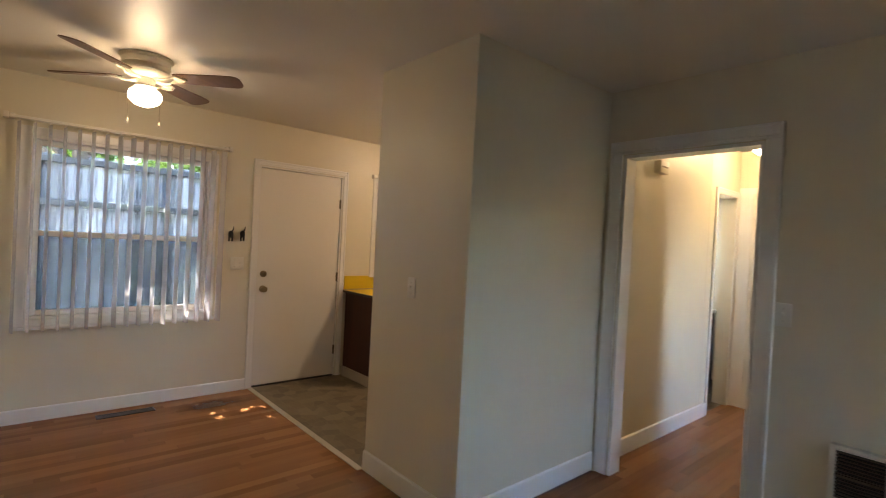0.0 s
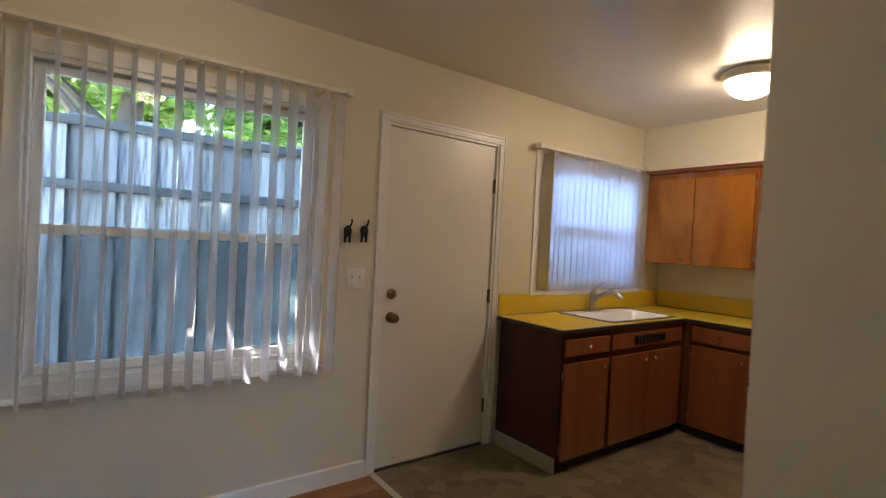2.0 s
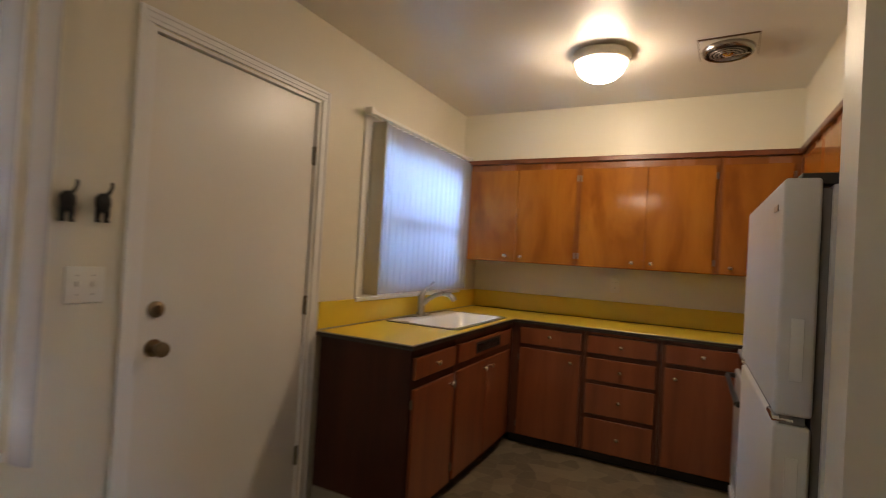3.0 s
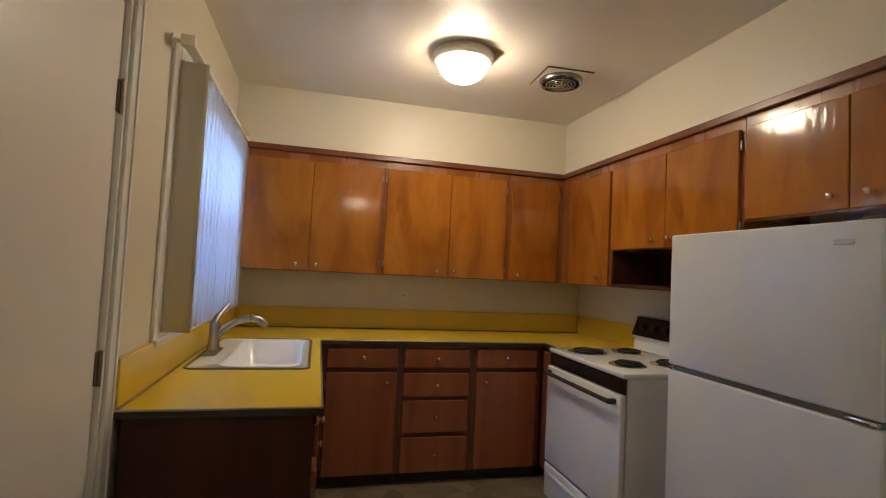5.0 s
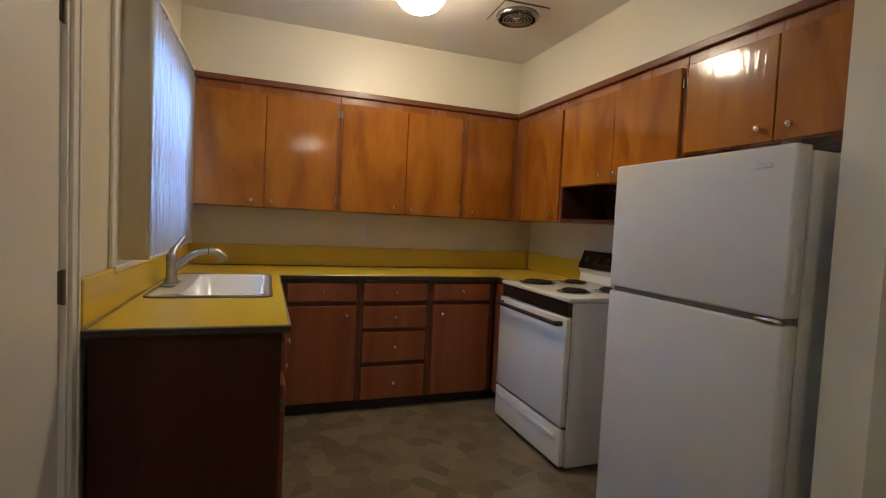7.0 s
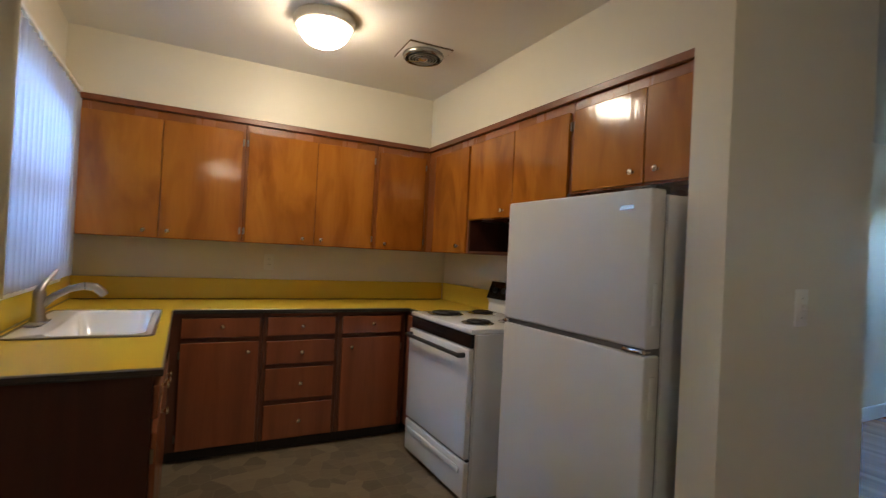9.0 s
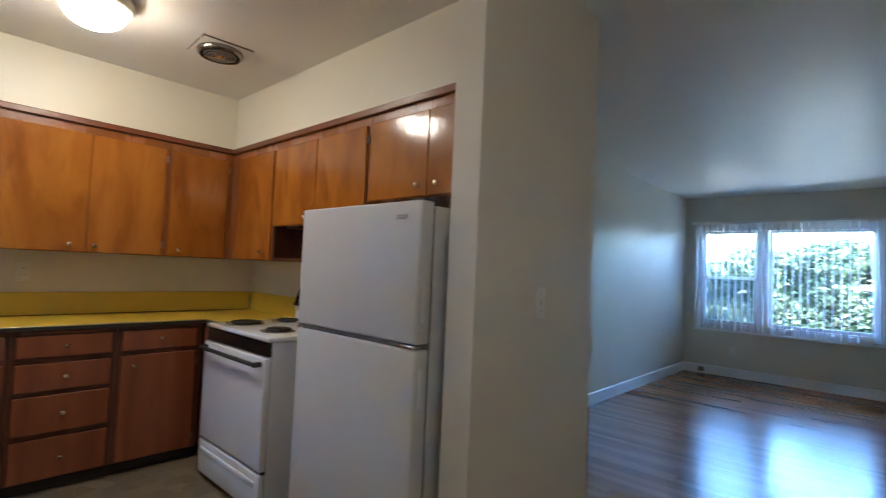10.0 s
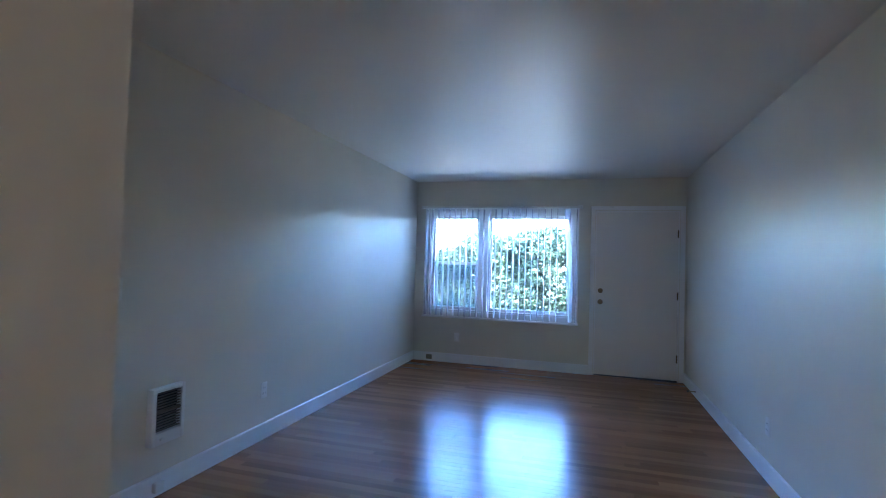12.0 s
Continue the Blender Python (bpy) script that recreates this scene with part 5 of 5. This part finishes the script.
part("bar", tube([(3.5, -1.80, 1.35), (4.1, -1.80, 1.35)], 0.008, 8), M_CHROME, rail)
for x in (3.5, 4.1):
    part("bracket", tube([(x, -1.75, 1.35), (x, -1.80, 1.35)], 0.012, 8), M_CHROME, rail)

# ---- outside ----
whole("ground", box(-300, 300, -300, 300, -0.55, -0.35), M_SOIL, kind="structure")
fence = thing("fence", (-0.5, 1.5, -0.35), "tall weathered grey board fence, rails darkened for shadow lines", "fence")
rng = random.Random(5)
bms = []
for w_ in (0.135, 0.14, 0.145):
    b_ = box(-w_ / 2, w_ / 2, -0.01, 0.01, 0, 2.40, 0.003)
    bms.append((w_, mesh_of("board", b_, M_FENCE)))
x, k_ = -5.2, 0
while x < 4.6:
    w_, me = bms[rng.randrange(3)]
    o_ = new("board", me)
    o_.parent = fence
    o_.matrix_basis = pose(x + w_ / 2 + 0.5, 0.02 + (0.03 if k_ % 2 else 0.0), 0.03 + rng.uniform(-0.02, 0.02), 0, rng.uniform(-0.4, 0.4), 0)
    x += w_ - 0.012
    k_ += 1
# rails are coloured near black to take in the shadow lines along them
for z in (0.25, 1.62, 2.035):
    part("rail", box(-5.3, 4.7, 1.475, 1.505, z - 0.03, z + 0.03, 0.004), M_RAIL, fence)


def leaf_cloud(name, label, centres, count, size, seed, parent=None, category="tree", kind="", gap=None, leaf=None):
    """Many small folded leaves round lumpy centres: (x, y, z, rx, ry, rz)."""
    r = np.random.RandomState(seed)
    c = np.array(centres)
    wts = (c[:, 3] * c[:, 4] * c[:, 5]) ** 0.67
    pick = r.choice(len(c), count, p=wts / wts.sum())
    d = r.normal(size=(count, 3))
    d /= np.linalg.norm(d, axis=1)[:, None]
    rad = r.uniform(0.55, 1.0, count) ** 0.5
    p = c[pick, :3] + d * rad[:, None] * c[pick, 3:6]
    if gap:
        # a thin spot added in the crown, along the sun's way, for dapples
        rel = p - np.array(gap[0])
        off = np.linalg.norm(np.cross(rel, np.array(sd)), axis=1)
        keep = (off > gap[1]) | (r.uniform(size=count) < 0.115)
        p, count = p[keep], int(keep.sum())
    ax = r.normal(size=(count, 3))
    ax[:, 2] *= 0.5
    ax /= np.linalg.norm(ax, axis=1)[:, None]
    nr = np.cross(ax, r.normal(size=(count, 3)))
    nr /= np.linalg.norm(nr, axis=1)[:, None]
    sd_ = np.cross(ax, nr)
    s = size * r.uniform(0.6, 1.3, count)[:, None]
    v = np.stack([p, p + ax * s * 0.5 + sd_ * s * 0.28 + nr * s * 0.06, p + ax * s, p + ax * s * 0.5 - sd_ * s * 0.28 + nr * s * 0.06], 1).reshape(-1, 3)
    fcs = np.arange(count * 4).reshape(-1, 4)
    if parent is not None:
        v = v - np.array(origin_of(parent))
    me = bpy.data.meshes.new(name)
    me.from_pydata(v.tolist(), [], fcs.tolist())
    me.materials.append(leaf or M_LEAF)
    ob = new(name, me)
    if parent is not None:
        ob.parent = parent
    tagged(ob, label, category if parent is None else "", "", kind)
    return ob


house = thing("neighbour_house", (-0.4, 6.2, -0.35), "white clapboard neighbouring house beyond the fence", "house")
part("wall", box(-3.6, 2.8, 6.2, 6.4, -0.35, 3.6), M_SIDING, house)
board_me = mesh_of("siding_board", box(-3.2, 3.2, -0.022, 0.0, 0, 0.118, 0.003), M_TRIM)
for k in range(26):
    o_ = new("siding_board", board_me)
    o_.parent = house
    o_.matrix_basis = pose(0, -0.002, 0.9 + k * 0.115, -4, 0, 0)
bm = bmesh.new()
add_box(bm, -4.0, 3.2, 5.8, 6.5, 3.9, 4.0)
part("roof", bm, M_RAIL, house)
part("gable_wall", box(-3.6, 2.8, 6.22, 6.4, 3.6, 3.9), M_SIDING, house)

rng = random.Random(11)
# shade trees behind the fence; high crowns are unseen, added to block sun
for i, (tx, ty) in enumerate(((-3.1, 2.15), (-1.1, 2.3), (0.4, 2.1))):
    tr = thing("tree", (tx, ty, -0.36), "leafy green tree behind the board fence, unseen upper crown added for shade", "tree", "trees behind the fence")
    part("trunk", smooth(tube([(tx, ty, -0.36), (tx + 0.05, ty, 1.0), (tx - 0.05, ty + 0.05, 2.2), (tx + 0.1, ty, 3.4)], [0.14, 0.11, 0.09, 0.05], 10), 60), M_BARK, tr)
    for k in range(5):
        a = rng.uniform(0, 6.28)
        part("limb", tube([(tx, ty, 1.7 + 0.25 * k), (tx + 0.6 * math.cos(a), ty + 0.4 * math.sin(a), 2.3 + 0.25 * k), (tx + 1.1 * math.cos(a), ty + 0.7 * math.sin(a), 2.7 + 0.3 * k)], [0.05, 0.035, 0.012], 7), M_BARK, tr)
    # unseen high clumps, added to dim sun and sky over the yard
    cs = [(tx + rng.uniform(-1.2, 1.1), rng.uniform(0.95, 2.5), rng.uniform(2.9, 4.1), rng.uniform(0.55, 0.8), rng.uniform(0.4, 0.6), rng.uniform(0.3, 0.5)) for _ in range(22)]
    cs += [(tx + rng.uniform(-1.6, 1.6), rng.uniform(2.0, 3.2), rng.uniform(2.05, 2.8), 0.4, 0.35, 0.24) for _ in range(20)][:11]
    # more unseen clumps, added to keep the sun off the kitchen window
    if i == 2:
        cs += [(rng.uniform(0.1, 1.7), rng.uniform(1.3, 2.3), rng.uniform(3.5, 4.9), 0.55, 0.45, 0.4) for _ in range(16)]
    leaf_cloud("crown", "", cs, 40400 if i == 2 else 26400, 0.13, 20 + i, tr, gap=((-0.56, -0.07, 0.77), 0.335))
# hedge and shrubs before the front window
for i in range(8):
    hx = -3.3 + i * 0.93 + rng.uniform(-0.2, 0.2)
    hy = -12.6 + rng.uniform(-0.4, 0.4)
    sh = thing("shrub", (hx, hy, -0.36), "tall leafy evergreen shrub in the front garden", "shrub", "front garden shrubs")
    for k in range(3):
        part("stem", tube([(hx + 0.05 * k, hy, -0.36), (hx + rng.uniform(-0.3, 0.3), hy + rng.uniform(-0.2, 0.2), 0.9)], [0.03, 0.012], 6), M_BARK, sh)
    H = rng.uniform(1.95, 2.2) if hx < 1.3 else rng.uniform(1.6, 1.75)
    cs = [(hx + rng.uniform(-0.5, 0.5), hy + rng.uniform(-0.4, 0.4), z_, 0.45, 0.42, 0.35) for z_ in (0.0, 0.35, 0.7, 1.05, H - 0.35, H - 0.4, H - 0.5, H - 0.3, 0.5, 0.2, 0.9, 1.2)]
    leaf_cloud("crown", "", cs, 15000, 0.09, 60 + i, sh, leaf=M_HEDGE)

# ---- oak strip floor ----
BW, BT = 0.0572, 0.012
oak = tagged(new("floor_oak"), "glossy orange-brown oak strip floor", "floor", "", "structure")
lens = (0.55, 0.8, 1.05, 1.4)


def board_bm(bm, x0, x1, y0):
    c = 0.0004
    y1 = y0 + BW - 0.0003
    vs_ = [bm.verts.new(p) for p in ((x0, y0, -BT), (x1, y0, -BT), (x1, y1, -BT), (x0, y1, -BT), (x0, y0, -c), (x1, y0, -c), (x1, y1, -c), (x0, y1, -c), (x0 + c, y0 + c, 0), (x1 - c, y0 + c, 0), (x1 - c, y1 - c, 0), (x0 + c, y1 - c, 0))]
    for k in range(4):
        j = (k + 1) % 4
        bm.faces.new((vs_[k], vs_[j], vs_[4 + j], vs_[4 + k]))
        bm.faces.new((vs_[4 + k], vs_[4 + j], vs_[8 + j], vs_[8 + k]))
    bm.faces.new(vs_[8:12])


shared = {}
rest = bmesh.new()
rng = random.Random(3)
rows_n = int((0.0 - SOUTH) / BW) + 1
count = 0
for r_ in range(rows_n):
    y0 = -0.001 - (r_ + 1) * BW
    if y0 < SOUTH - 0.05:
        continue
    spans = [(WEST - 0.02, -0.03 if y0 > STUB_N - BW else (STUB_W if y0 > BLOCK_S - BW else EAST))]
    if HALL_S - 0.03 < y0 < BLOCK_S - BW + 0.04:
        spans = [(WEST - 0.02, HALL_E)] if -3.66 < y0 < -2.9 - 0.005 else spans + [(EAST + 0.11, HALL_E)]
    for a, b in spans:
        x = a - rng.uniform(0.0, 0.5)
        while x < b - 0.01:
            L = lens[rng.randrange(4)]
            e = min(x + L, b)
            s = max(x, a)
            own = (y0 > -1.9 or -6.6 < y0 < -4.3) and s == x and e == x + L and count < 298
            if own:
                if L not in shared:
                    bm = bmesh.new()
                    board_bm(bm, 0.0003, L - 0.0003, 0.0)
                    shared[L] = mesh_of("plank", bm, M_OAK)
                p = new("plank", shared[L])
                p.parent = oak
                p.location = (x, y0, 0)
                count += 1
            elif e - s > 0.005:
                board_bm(rest, s + 0.0003, e - 0.0003, y0)
            x += L
bmesh.ops.recalc_face_normals(rest, faces=rest.faces)
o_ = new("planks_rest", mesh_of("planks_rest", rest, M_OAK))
o_.parent = oak
o_["kind"] = "stuff"
